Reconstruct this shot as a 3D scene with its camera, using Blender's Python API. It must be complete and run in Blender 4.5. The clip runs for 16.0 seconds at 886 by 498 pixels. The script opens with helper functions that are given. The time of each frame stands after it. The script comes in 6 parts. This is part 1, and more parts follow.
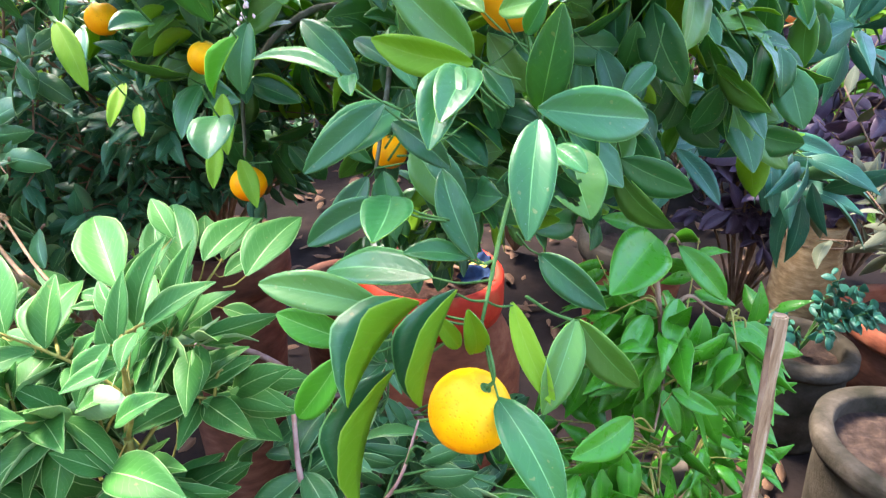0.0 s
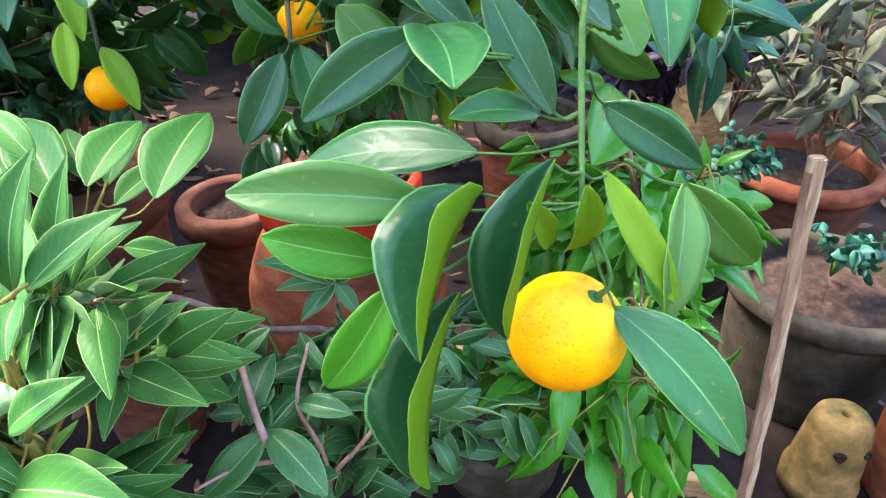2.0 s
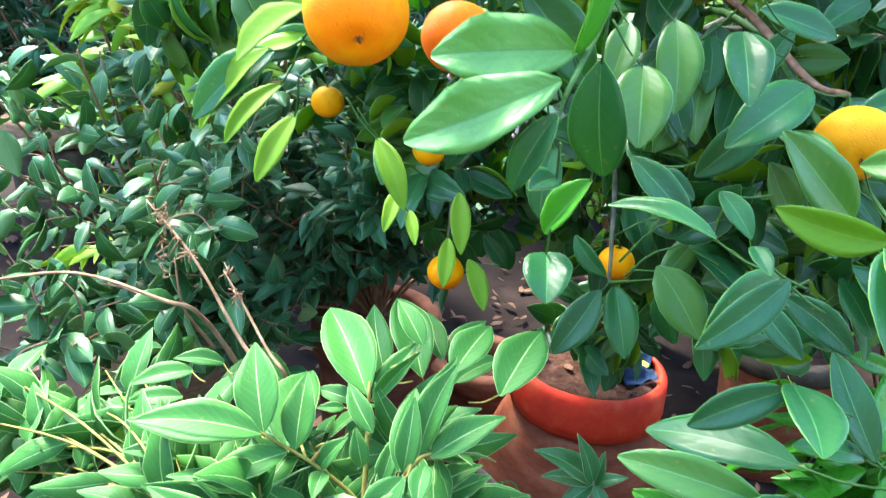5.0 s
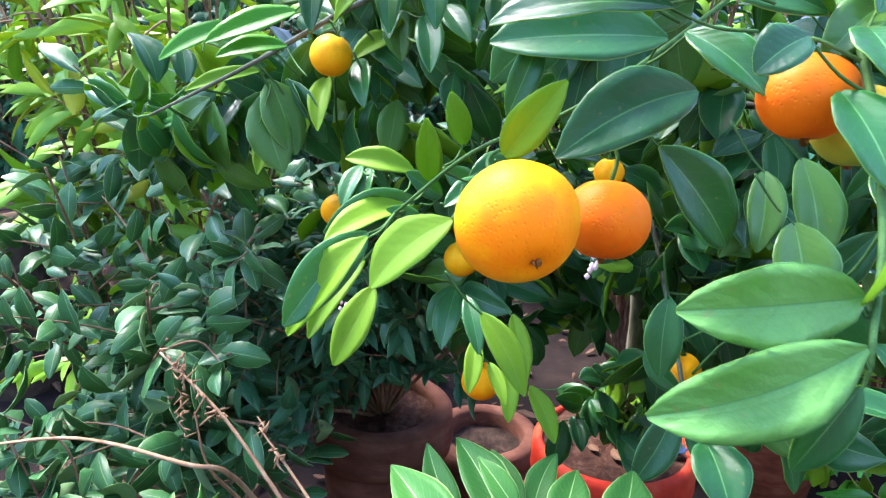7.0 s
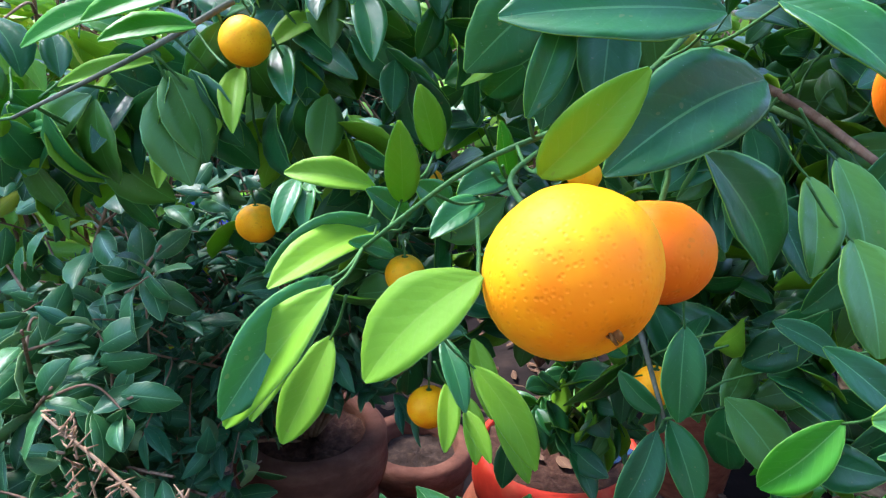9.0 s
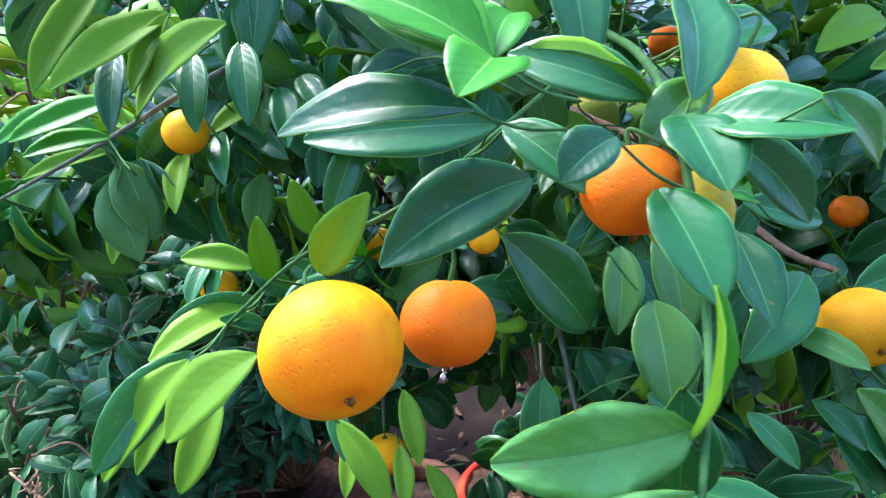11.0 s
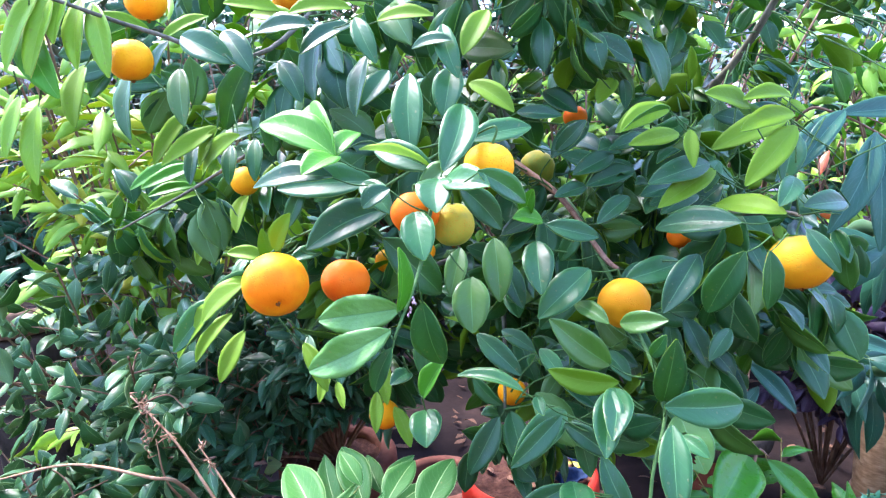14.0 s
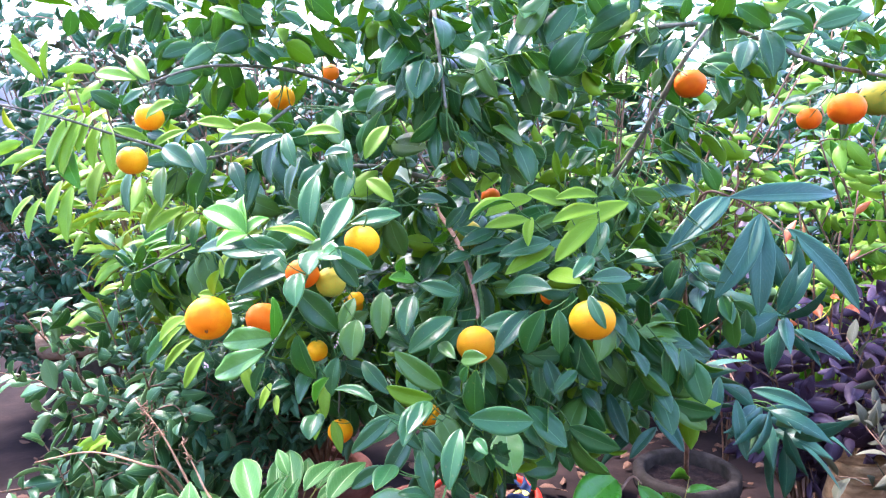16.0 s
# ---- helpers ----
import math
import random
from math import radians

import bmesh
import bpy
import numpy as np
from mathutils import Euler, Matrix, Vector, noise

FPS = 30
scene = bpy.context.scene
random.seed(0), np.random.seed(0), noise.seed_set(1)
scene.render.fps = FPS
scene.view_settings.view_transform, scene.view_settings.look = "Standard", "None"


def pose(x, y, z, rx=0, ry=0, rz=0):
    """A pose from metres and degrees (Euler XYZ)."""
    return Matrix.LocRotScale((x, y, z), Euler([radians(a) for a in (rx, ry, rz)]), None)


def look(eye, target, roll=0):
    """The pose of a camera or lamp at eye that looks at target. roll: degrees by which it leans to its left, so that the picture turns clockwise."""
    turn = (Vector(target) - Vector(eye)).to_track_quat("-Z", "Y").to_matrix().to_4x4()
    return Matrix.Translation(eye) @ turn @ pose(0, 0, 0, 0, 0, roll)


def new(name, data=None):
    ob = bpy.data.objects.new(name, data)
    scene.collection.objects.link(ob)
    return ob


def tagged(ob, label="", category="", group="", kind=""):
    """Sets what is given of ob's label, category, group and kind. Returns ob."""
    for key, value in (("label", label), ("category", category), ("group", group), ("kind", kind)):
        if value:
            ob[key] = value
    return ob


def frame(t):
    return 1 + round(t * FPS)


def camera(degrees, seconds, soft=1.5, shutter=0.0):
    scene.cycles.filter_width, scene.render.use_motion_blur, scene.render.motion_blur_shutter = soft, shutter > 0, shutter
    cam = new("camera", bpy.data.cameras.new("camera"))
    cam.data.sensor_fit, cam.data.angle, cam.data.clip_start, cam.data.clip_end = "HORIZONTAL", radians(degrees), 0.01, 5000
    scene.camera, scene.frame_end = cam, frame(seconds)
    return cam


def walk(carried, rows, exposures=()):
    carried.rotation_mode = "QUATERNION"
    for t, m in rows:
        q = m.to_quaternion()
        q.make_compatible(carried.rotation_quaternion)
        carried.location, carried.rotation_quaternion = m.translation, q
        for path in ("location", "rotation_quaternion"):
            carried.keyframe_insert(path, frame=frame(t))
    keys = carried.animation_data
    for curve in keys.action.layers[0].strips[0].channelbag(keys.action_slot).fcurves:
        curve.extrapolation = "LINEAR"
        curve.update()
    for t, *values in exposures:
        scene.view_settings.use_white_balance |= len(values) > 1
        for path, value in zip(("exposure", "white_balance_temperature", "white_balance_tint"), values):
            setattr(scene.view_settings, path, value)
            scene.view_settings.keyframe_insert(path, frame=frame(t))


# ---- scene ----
# camera and walk
cam = camera(66.9, 16.0, soft=1.25, shutter=0.25)
PATH = [
    (0, (0.002, -0.001, 1.201), (-0.068, 1.803, 0.341), 1.5),
    (0.5, (-0.006, 0.006, 1.177), (-0.012, 1.778, 0.25), 2.5),
    (1, (-0.036, 0.048, 1.154), (0.046, 1.766, 0.133), 1.6),
    (1.5, (-0.065, 0.092, 1.138), (0.121, 1.773, 0.071), 0.7),
    (2, (-0.077, 0.109, 1.133), (0.225, 1.745, 0.023), -0.2),
    (2.5, (-0.087, 0.094, 1.14), (0.176, 1.763, 0.069), 1.0),
    (3, (-0.105, 0.071, 1.153), (-0.012, 1.796, 0.144), 2.3),
    (3.5, (-0.117, 0.051, 1.16), (-0.186, 1.812, 0.214), 4.1),
    (4, (-0.124, 0.035, 1.185), (-0.324, 1.828, 0.321), 3.6),
    (4.5, (-0.14, 0.029, 1.204), (-0.4, 1.838, 0.393), 4.3),
    (5, (-0.163, 0.027, 1.238), (-0.48, 1.864, 0.514), 4.1),
    (5.2, (-0.173, 0.028, 1.249), (-0.495, 1.876, 0.554), 3.8),
    (7.3, (-0.3, 0.12, 1.302), (-0.422, 2.017, 0.68), 0.4),
    (7.5, (-0.308, 0.133, 1.301), (-0.394, 2.031, 0.676), 0.5),
    (8, (-0.324, 0.158, 1.296), (-0.324, 2.051, 0.65), 0.3),
    (8.2, (-0.329, 0.173, 1.293), (-0.303, 2.065, 0.645), 0.6),
    (10.3, (-0.302, 0.2, 1.306), (-0.109, 2.092, 0.685), -0.4),
    (10.5, (-0.29, 0.187, 1.315), (-0.113, 2.09, 0.725), -0.2),
    (11, (-0.24, 0.142, 1.325), (-0.193, 2.071, 0.798), -2.1),
    (11.5, (-0.192, 0.091, 1.328), (-0.318, 2.022, 0.824), -1.6),
    (12, (-0.125, 0.012, 1.333), (-0.421, 1.929, 0.847), -1.0),
    (12.5, (-0.068, -0.046, 1.347), (-0.389, 1.872, 0.88), -0.7),
    (13, (-0.055, -0.08, 1.353), (-0.356, 1.849, 0.918), -1.2),
    (13.5, (-0.069, -0.104, 1.359), (-0.335, 1.834, 0.944), -2.9),
    (14, (-0.077, -0.144, 1.356), (-0.299, 1.803, 0.957), -2.9),
    (14.5, (-0.041, -0.188, 1.375), (-0.284, 1.759, 0.99), -2.8),
    (15, (0.056, -0.248, 1.395), (-0.285, 1.695, 1.061), -2.5),
    (15.5, (0.122, -0.297, 1.396), (-0.241, 1.647, 1.102), -1.6),
    (16, (0.168, -0.348, 1.406), (-0.237, 1.593, 1.145), -1.5),
]
walk(cam, [(t, look(eye, target, roll)) for t, eye, target, roll in PATH], exposures=[(0.0, 4.08, 6900, 18), (1.0, 3.98, 6900, 14), (2.0, 3.98, 7000, 18), (3.5, 3.78, 6900, 4), (5.0, 3.98, 6500, 8), (7.5, 3.46, 6200, 22), (8.2, 3.36, 6050, 20), (10.5, 3.12, 5700, 10), (11.5, 3.46, 5800, 24), (13.0, 3.72, 6000, 36), (14.5, 3.72, 6000, 36), (16.0, 3.85, 6200, 40)])

# ---- light: soft bright sky with a veiled sun behind the tree, from the upper left ----
SUN_DIR = Vector((-0.42, 0.34, 0.84)).normalized()
world = bpy.data.worlds.new("sky")
scene.world = world
world.use_nodes = True
wn = world.node_tree
sky = wn.nodes.new("ShaderNodeTexSky")
sky.sky_type, sky.sun_disc = "NISHITA", False
sky.sun_elevation = math.asin(SUN_DIR.z)
sky.sun_rotation = math.atan2(SUN_DIR.x, SUN_DIR.y)
sky.air_density, sky.dust_density, sky.ozone_density = 1.0, 0.8, 2.3
bg = wn.nodes["Background"]
wn.links.new(sky.outputs["Color"], bg.inputs["Color"])
bg.inputs["Strength"].default_value = 0.15
sun = new("sun", bpy.data.lights.new("sun", "SUN"))
sun.data.energy, sun.data.angle, sun.data.color = 1.8, radians(22), (1.0, 0.96, 0.88)
sun.matrix_world = look(SUN_DIR * 20, (0, 0, 0))
scene.view_settings.exposure = 0.0

# ---- materials ----
class Nodes:
    """A small writer of node trees."""

    def __init__(self, name):
        self.mat = bpy.data.materials.new(name)
        self.mat.use_nodes = True
        self.t = self.mat.node_tree
        self.bsdf = self.t.nodes["Principled BSDF"]
        self.out = self.t.nodes["Material Output"]

    def add(self, kind, **props):
        n = self.t.nodes.new("ShaderNode" + kind)
        for k, v in props.items():
            if k == "operation":
                n.operation = v
            elif k == "blend_type":
                n.blend_type = v
            elif k == "data_type":
                n.data_type = v
            elif k == "feature":
                n.feature = v
        return n

    def link(self, a, b):
        self.t.links.new(a, b)

    def math(self, op, a, b=None):
        n = self.add("Math", operation=op)
        for i, v in enumerate((a, b)):
            if v is None:
                continue
            if isinstance(v, (int, float)):
                n.inputs[i].default_value = v
            else:
                self.link(v, n.inputs[i])
        return n.outputs[0]

    def noise(self, vec, scale, detail=3, rough=0.55):
        n = self.add("TexNoise")
        n.inputs["Scale"].default_value, n.inputs["Detail"].default_value = scale, detail
        n.inputs["Roughness"].default_value = rough
        if vec is not None:
            self.link(vec, n.inputs["Vector"])
        return n.outputs["Fac"]

    def ramp(self, fac, stops):
        n = self.add("ValToRGB")
        e = n.color_ramp.elements
        while len(e) < len(stops):
            e.new(0.5)
        for el, (p, c) in zip(e, stops):
            el.position, el.color = p, (*c, 1)
        self.link(fac, n.inputs["Fac"])
        return n.outputs["Color"]

    def mix(self, fac, a, b, blend="MIX"):
        n = self.add("Mix", data_type="RGBA", blend_type=blend)
        for sock, v in ((n.inputs[0], fac), (n.inputs[6], a), (n.inputs[7], b)):
            if isinstance(v, (int, float)):
                sock.default_value = v
            elif isinstance(v, tuple):
                sock.default_value = (*v, 1)
            else:
                self.link(v, sock)
        return n.outputs[2]

    def bump(self, height, strength, distance=0.002):
        n = self.add("Bump")
        n.inputs["Strength"].default_value, n.inputs["Distance"].default_value = strength, distance
        self.link(height, n.inputs["Height"])
        self.link(n.outputs["Normal"], self.bsdf.inputs["Normal"])
        return n

    def done(self, color, rough=0.6, spec=0.5):
        if isinstance(color, tuple):
            self.bsdf.inputs["Base Color"].default_value = (*color, 1)
        else:
            self.link(color, self.bsdf.inputs["Base Color"])
        if isinstance(rough, (int, float)):
            self.bsdf.inputs["Roughness"].default_value = rough
        else:
            self.link(rough, self.bsdf.inputs["Roughness"])
        self.bsdf.inputs["Specular IOR Level"].default_value = spec
        return self.mat


def leaf_material(name, dark, light, rib, rough, spec, through_light, glow, veins=9.0, vein_strength=0.35, patch=0.5, per_leaf=0.5, wax=0.0, rib_strength=0.5, relief=0.22, depth=0.0008, tint=0.35, odd=0.0):
    """Leaf blade: midrib and side veins by the blade's own coordinates, blotches, leaf to leaf variation, light passing through."""
    n = Nodes(name)
    uv = n.add("UVMap").outputs["UV"]
    sep = n.add("SeparateXYZ")
    n.link(uv, sep.inputs[0])
    across = n.math("ABSOLUTE", n.math("SUBTRACT", sep.outputs["X"], 0.5))
    along = sep.outputs["Y"]
    obj = n.add("TexCoord").outputs["Object"]
    geo = n.add("NewGeometry")
    info = n.add("ObjectInfo")
    rnd = n.math("FRACT", n.math("ADD", geo.outputs["Random Per Island"], info.outputs["Random"]))
    blot = n.noise(obj, 55.0, 4)
    fine = n.noise(obj, 420.0, 2)
    tone = n.math("ADD", n.math("MULTIPLY", blot, patch), n.math("MULTIPLY", rnd, per_leaf))
    base = n.mix(n.math("MINIMUM", tone, 1.0), dark, light)
    base = n.mix(n.math("MULTIPLY", fine, 0.4), base, light)
    stray = n.math("GREATER_THAN", n.math("FRACT", n.math("MULTIPLY", rnd, 7.31)), 0.80)
    base = n.mix(n.math("MULTIPLY", stray, odd), base, (0.10, 0.22, 0.018))
    midrib = n.math("LESS_THAN", across, 0.014)
    phase = n.math("SUBTRACT", n.math("MULTIPLY", along, veins), n.math("MULTIPLY", across, veins * 0.55))
    phase = n.math("ADD", phase, n.math("MULTIPLY", n.noise(obj, 70.0, 2), 1.6))
    wave = n.math("ABSOLUTE", n.math("SUBTRACT", n.math("FRACT", phase), 0.5))
    vein = n.math("LESS_THAN", wave, 0.05)
    soft_vein = n.math("MULTIPLY", vein, vein_strength)
    col = n.mix(soft_vein, base, rib)
    col = n.mix(n.math("MULTIPLY", midrib, rib_strength), col, rib)
    margin = n.math("GREATER_THAN", across, 0.480)
    col = n.mix(n.math("MULTIPLY", margin, 0.75), col, rib)
    spots = n.noise(obj, 190.0, 1)
    spot = n.math("GREATER_THAN", spots, 0.74)
    col = n.mix(n.math("MULTIPLY", spot, 0.35), col, (0.20, 0.17, 0.05))
    speck = n.math("GREATER_THAN", n.noise(obj, 760.0, 1), 0.76)
    col = n.mix(n.math("MULTIPLY", speck, 0.25), col, (0.30, 0.36, 0.28))
    height = n.math("ADD", n.math("MULTIPLY", wave, 0.8), n.math("MULTIPLY", fine, 0.5))
    height = n.math("ADD", height, n.math("MULTIPLY", n.math("MINIMUM", n.math("MULTIPLY", across, 12.0), 1.0), 0.8))
    height = n.math("ADD", height, n.math("MULTIPLY", n.noise(obj, 48.0, 2), 1.3))
    n.bump(height, relief, depth)
    r = n.math("ADD", n.math("MULTIPLY", n.noise(obj, 90.0, 3), 0.3), rough - 0.15)
    n.done(col, r, spec)
    n.bsdf.inputs["Coat Weight"].default_value = wax
    n.bsdf.inputs["Coat Roughness"].default_value = 0.38
    tr = n.add("BsdfTranslucent")
    n.link(n.mix(tint, col, glow), tr.inputs["Color"])
    mixs = n.add("MixShader")
    mixs.inputs[0].default_value = through_light
    n.link(n.bsdf.outputs[0], mixs.inputs[1])
    n.link(tr.outputs[0], mixs.inputs[2])
    n.link(mixs.outputs[0], n.out.inputs["Surface"])
    return n.mat


LIME = (0.20, 0.46, 0.02)
M_TOP = leaf_material("citrus leaf", (0.003, 0.032, 0.014), (0.018, 0.112, 0.024), (0.12, 0.30, 0.09), 0.37, 0.31, 0.16, LIME, 8.0, 0.06, patch=0.35, per_leaf=0.85, tint=0.8, odd=0.4, rib_strength=0.6)
M_UNDER = leaf_material("citrus leaf underside", (0.12, 0.30, 0.010), (0.23, 0.45, 0.018), (0.30, 0.48, 0.06), 0.55, 0.3, 0.55, LIME, 8.0, 0.2, per_leaf=0.7, tint=0.5)
M_YOUNG = leaf_material("young citrus leaf", (0.020, 0.155, 0.008), (0.060, 0.265, 0.016), (0.20, 0.42, 0.08), 0.42, 0.20, 0.30, LIME, 8.0, 0.10, rib_strength=0.7)
M_CRINKLE = leaf_material("crinkled pale citrus leaf", (0.030, 0.145, 0.020), (0.115, 0.29, 0.055), (0.03, 0.14, 0.03), 0.40, 0.34, 0.22, LIME, 6.0, 0.14, relief=0.34, depth=0.0014, patch=1.0, per_leaf=0.3)
M_SHRUB = leaf_material("shrub leaf", (0.014, 0.095, 0.016), (0.048, 0.185, 0.032), (0.30, 0.48, 0.16), 0.54, 0.20, 0.24, LIME, 11.0, 0.10, rib_strength=0.9)
M_SHRUB_U = leaf_material("shrub leaf underside", (0.13, 0.28, 0.11), (0.20, 0.36, 0.15), (0.34, 0.48, 0.18), 0.6, 0.3, 0.25, LIME, 10.0, 0.3)
M_SOFT = leaf_material("soft green leaf", (0.010, 0.068, 0.022), (0.038, 0.145, 0.038), (0.20, 0.38, 0.14), 0.42, 0.36, 0.18, LIME, 10.0, 0.10, rib_strength=0.8)
M_JUNGLE = leaf_material("glossy pointed leaf", (0.016, 0.165, 0.008), (0.050, 0.30, 0.014), (0.14, 0.40, 0.04), 0.30, 0.42, 0.34, LIME, 9.0, 0.12, rib_strength=0.7)
M_MANGO = leaf_material("long dark leaf", (0.006, 0.062, 0.040), (0.022, 0.125, 0.066), (0.09, 0.25, 0.14), 0.42, 0.34, 0.16, (0.06, 0.3, 0.05), 14.0, 0.25, rib_strength=0.8)
M_DIM = leaf_material("small dark leaf", (0.005, 0.046, 0.024), (0.024, 0.110, 0.040), (0.08, 0.22, 0.09), 0.45, 0.26, 0.14, (0.08, 0.34, 0.03), 9.0, 0.2, rib_strength=0.8)
M_DIM_U = leaf_material("dark leaf underside", (0.04, 0.12, 0.05), (0.07, 0.17, 0.07), (0.12, 0.22, 0.09), 0.6, 0.3, 0.2, (0.06, 0.3, 0.05), 9.0, 0.2)
# lime green of far bushes, yellowed to paint in sun on the upper left leaves
M_FRESH = leaf_material("fresh far leaf", (0.11, 0.34, 0.015), (0.24, 0.47, 0.03), (0.34, 0.55, 0.08), 0.45, 0.35, 0.40, LIME, 9.0, 0.2)
M_YELLOW = leaf_material("yellowing leaf", (0.24, 0.40, 0.02), (0.55, 0.52, 0.02), (0.5, 0.5, 0.12), 0.5, 0.4, 0.35, (0.5, 0.5, 0.02), 9.0, 0.2)
M_PURPLE = leaf_material("purple leaf", (0.026, 0.016, 0.028), (0.070, 0.042, 0.068), (0.12, 0.08, 0.10), 0.5, 0.25, 0.15, (0.2, 0.05, 0.15), 9.0, 0.2)
M_GREY = leaf_material("dusty brown green leaf", (0.045, 0.062, 0.036), (0.105, 0.110, 0.068), (0.20, 0.18, 0.12), 0.65, 0.15, 0.2, (0.25, 0.32, 0.08), 9.0, 0.12)
M_TEAL = leaf_material("small teal leaf", (0.006, 0.060, 0.042), (0.020, 0.125, 0.075), (0.05, 0.18, 0.10), 0.45, 0.3, 0.15, (0.05, 0.3, 0.1), 5.0, 0.2)
M_DRY = leaf_material("dry fallen leaf", (0.050, 0.026, 0.016), (0.130, 0.070, 0.042), (0.28, 0.18, 0.09), 0.8, 0.15, 0.05, (0.3, 0.2, 0.05), 9.0, 0.2)


def peel_material(name, low, high, green):
    """Mandarin peel: oil gland pits, blotches, a little green left round the stalk, waxy shine."""
    n = Nodes(name)
    obj = n.add("TexCoord").outputs["Object"]
    big = n.noise(obj, 38.0, 3)
    sep = n.add("SeparateXYZ")
    n.link(obj, sep.inputs[0])
    # blends from low to high colour towards the stalk end, broken by blotches
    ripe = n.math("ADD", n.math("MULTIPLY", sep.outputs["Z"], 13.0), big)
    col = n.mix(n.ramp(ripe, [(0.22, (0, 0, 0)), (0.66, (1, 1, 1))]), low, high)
    top = n.math("ADD", n.math("MULTIPLY", sep.outputs["Z"], 26.0), n.math("MULTIPLY", n.noise(obj, 60.0, 2), 0.9))
    greening = n.ramp(top, [(0.72, (0, 0, 0)), (1.0, (1, 1, 1))])
    col = n.mix(n.math("MULTIPLY", greening, green), col, (0.20, 0.26, 0.03))
    vor = n.add("TexVoronoi")
    vor.inputs["Scale"].default_value = 430.0
    n.link(obj, vor.inputs["Vector"])
    pits = n.math("MINIMUM", n.math("MULTIPLY", vor.outputs["Distance"], 2.6), 1.0)
    col = n.mix(n.math("MULTIPLY", n.math("SUBTRACT", 1.0, pits), 0.4), col, (0.75, 0.16, 0.005))
    scar = n.math("GREATER_THAN", n.noise(obj, 130.0, 2), 0.72)
    col = n.mix(n.math("MULTIPLY", scar, 0.18), col, (0.35, 0.17, 0.03))
    h = n.math("ADD", n.math("MULTIPLY", pits, 0.6), n.math("MULTIPLY", n.noise(obj, 110.0, 2), 0.35))
    n.bump(h, 0.32, 0.0010)
    n.bsdf.inputs["Subsurface Weight"].default_value = 0.08
    n.bsdf.inputs["Subsurface Radius"].default_value = (0.006, 0.003, 0.001)
    n.bsdf.inputs["Subsurface Scale"].default_value = 0.5
    return n.done(col, n.math("ADD", n.math("MULTIPLY", big, 0.2), 0.42), 0.14)


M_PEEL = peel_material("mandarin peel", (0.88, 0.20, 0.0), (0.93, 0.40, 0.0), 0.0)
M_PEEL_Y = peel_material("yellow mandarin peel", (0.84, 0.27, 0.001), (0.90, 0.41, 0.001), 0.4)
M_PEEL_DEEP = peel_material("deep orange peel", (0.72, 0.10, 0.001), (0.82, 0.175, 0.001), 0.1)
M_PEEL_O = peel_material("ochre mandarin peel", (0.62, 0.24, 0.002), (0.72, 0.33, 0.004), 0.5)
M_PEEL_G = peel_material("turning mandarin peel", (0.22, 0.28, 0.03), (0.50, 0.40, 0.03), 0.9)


def rough_material(name, a, b, c, scale, rough, bump, stretch=(1, 1, 1), spec=0.12):
    """Mottled matter at two scales: bark, clay, concrete, soil, cloth."""
    n = Nodes(name)
    mp = n.add("Mapping")
    mp.inputs["Scale"].default_value = stretch
    n.link(n.add("TexCoord").outputs["Object"], mp.inputs["Vector"])
    v = mp.outputs["Vector"]
    large, small = n.noise(v, scale, 5, 0.6), n.noise(v, scale * 7.0, 4, 0.6)
    col = n.ramp(large, [(0.3, a), (0.52, b), (0.72, c)])
    col = n.mix(n.math("MULTIPLY", small, 0.35), col, a)
    n.bump(n.math("ADD", large, n.math("MULTIPLY", small, 0.5)), bump, 0.004)
    return n.done(col, rough, spec)


M_BARK = rough_material("grey green bark", (0.05, 0.06, 0.035), (0.12, 0.12, 0.08), (0.22, 0.21, 0.16), 60, 0.85, 0.5, (1, 1, 0.3))
M_TWIG = rough_material("green twig", (0.03, 0.085, 0.02), (0.05, 0.13, 0.03), (0.09, 0.18, 0.05), 90, 0.6, 0.3)
M_BROWN = rough_material("brown twig", (0.11, 0.06, 0.035), (0.22, 0.13, 0.08), (0.32, 0.22, 0.14), 70, 0.8, 0.4, (1, 1, 0.3))
M_PINK = rough_material("reddish twig", (0.20, 0.11, 0.09), (0.33, 0.20, 0.17), (0.40, 0.28, 0.24), 70, 0.7, 0.3)
M_OCHRE = rough_material("ochre rachis", (0.17, 0.12, 0.03), (0.24, 0.22, 0.05), (0.26, 0.30, 0.07), 80, 0.6, 0.2)
M_WOOD = rough_material("split bamboo stake", (0.13, 0.065, 0.030), (0.38, 0.25, 0.14), (0.64, 0.51, 0.36), 170, 0.75, 0.6, (1, 1, 0.03))
M_CLAY = rough_material("terracotta", (0.10, 0.028, 0.014), (0.19, 0.056, 0.027), (0.27, 0.105, 0.056), 14, 0.85, 0.4, (1, 1, 2.5))
# darker clay: brown pots, and shade put into the colour of others
M_CLAY_B = rough_material("brown and shaded clay", (0.055, 0.022, 0.014), (0.105, 0.042, 0.026), (0.16, 0.075, 0.048), 14, 0.9, 0.5, (1, 1, 2.5))
M_RIM = rough_material("red painted rim", (0.32, 0.020, 0.009), (0.50, 0.034, 0.013), (0.52, 0.09, 0.035), 16, 0.6, 0.25)
M_STONE = rough_material("mossy concrete", (0.018, 0.016, 0.009), (0.046, 0.037, 0.026), (0.088, 0.070, 0.050), 16, 0.95, 0.8)
M_SOIL = rough_material("potting soil", (0.022, 0.010, 0.007), (0.060, 0.028, 0.018), (0.12, 0.062, 0.038), 70, 1.0, 1.0)
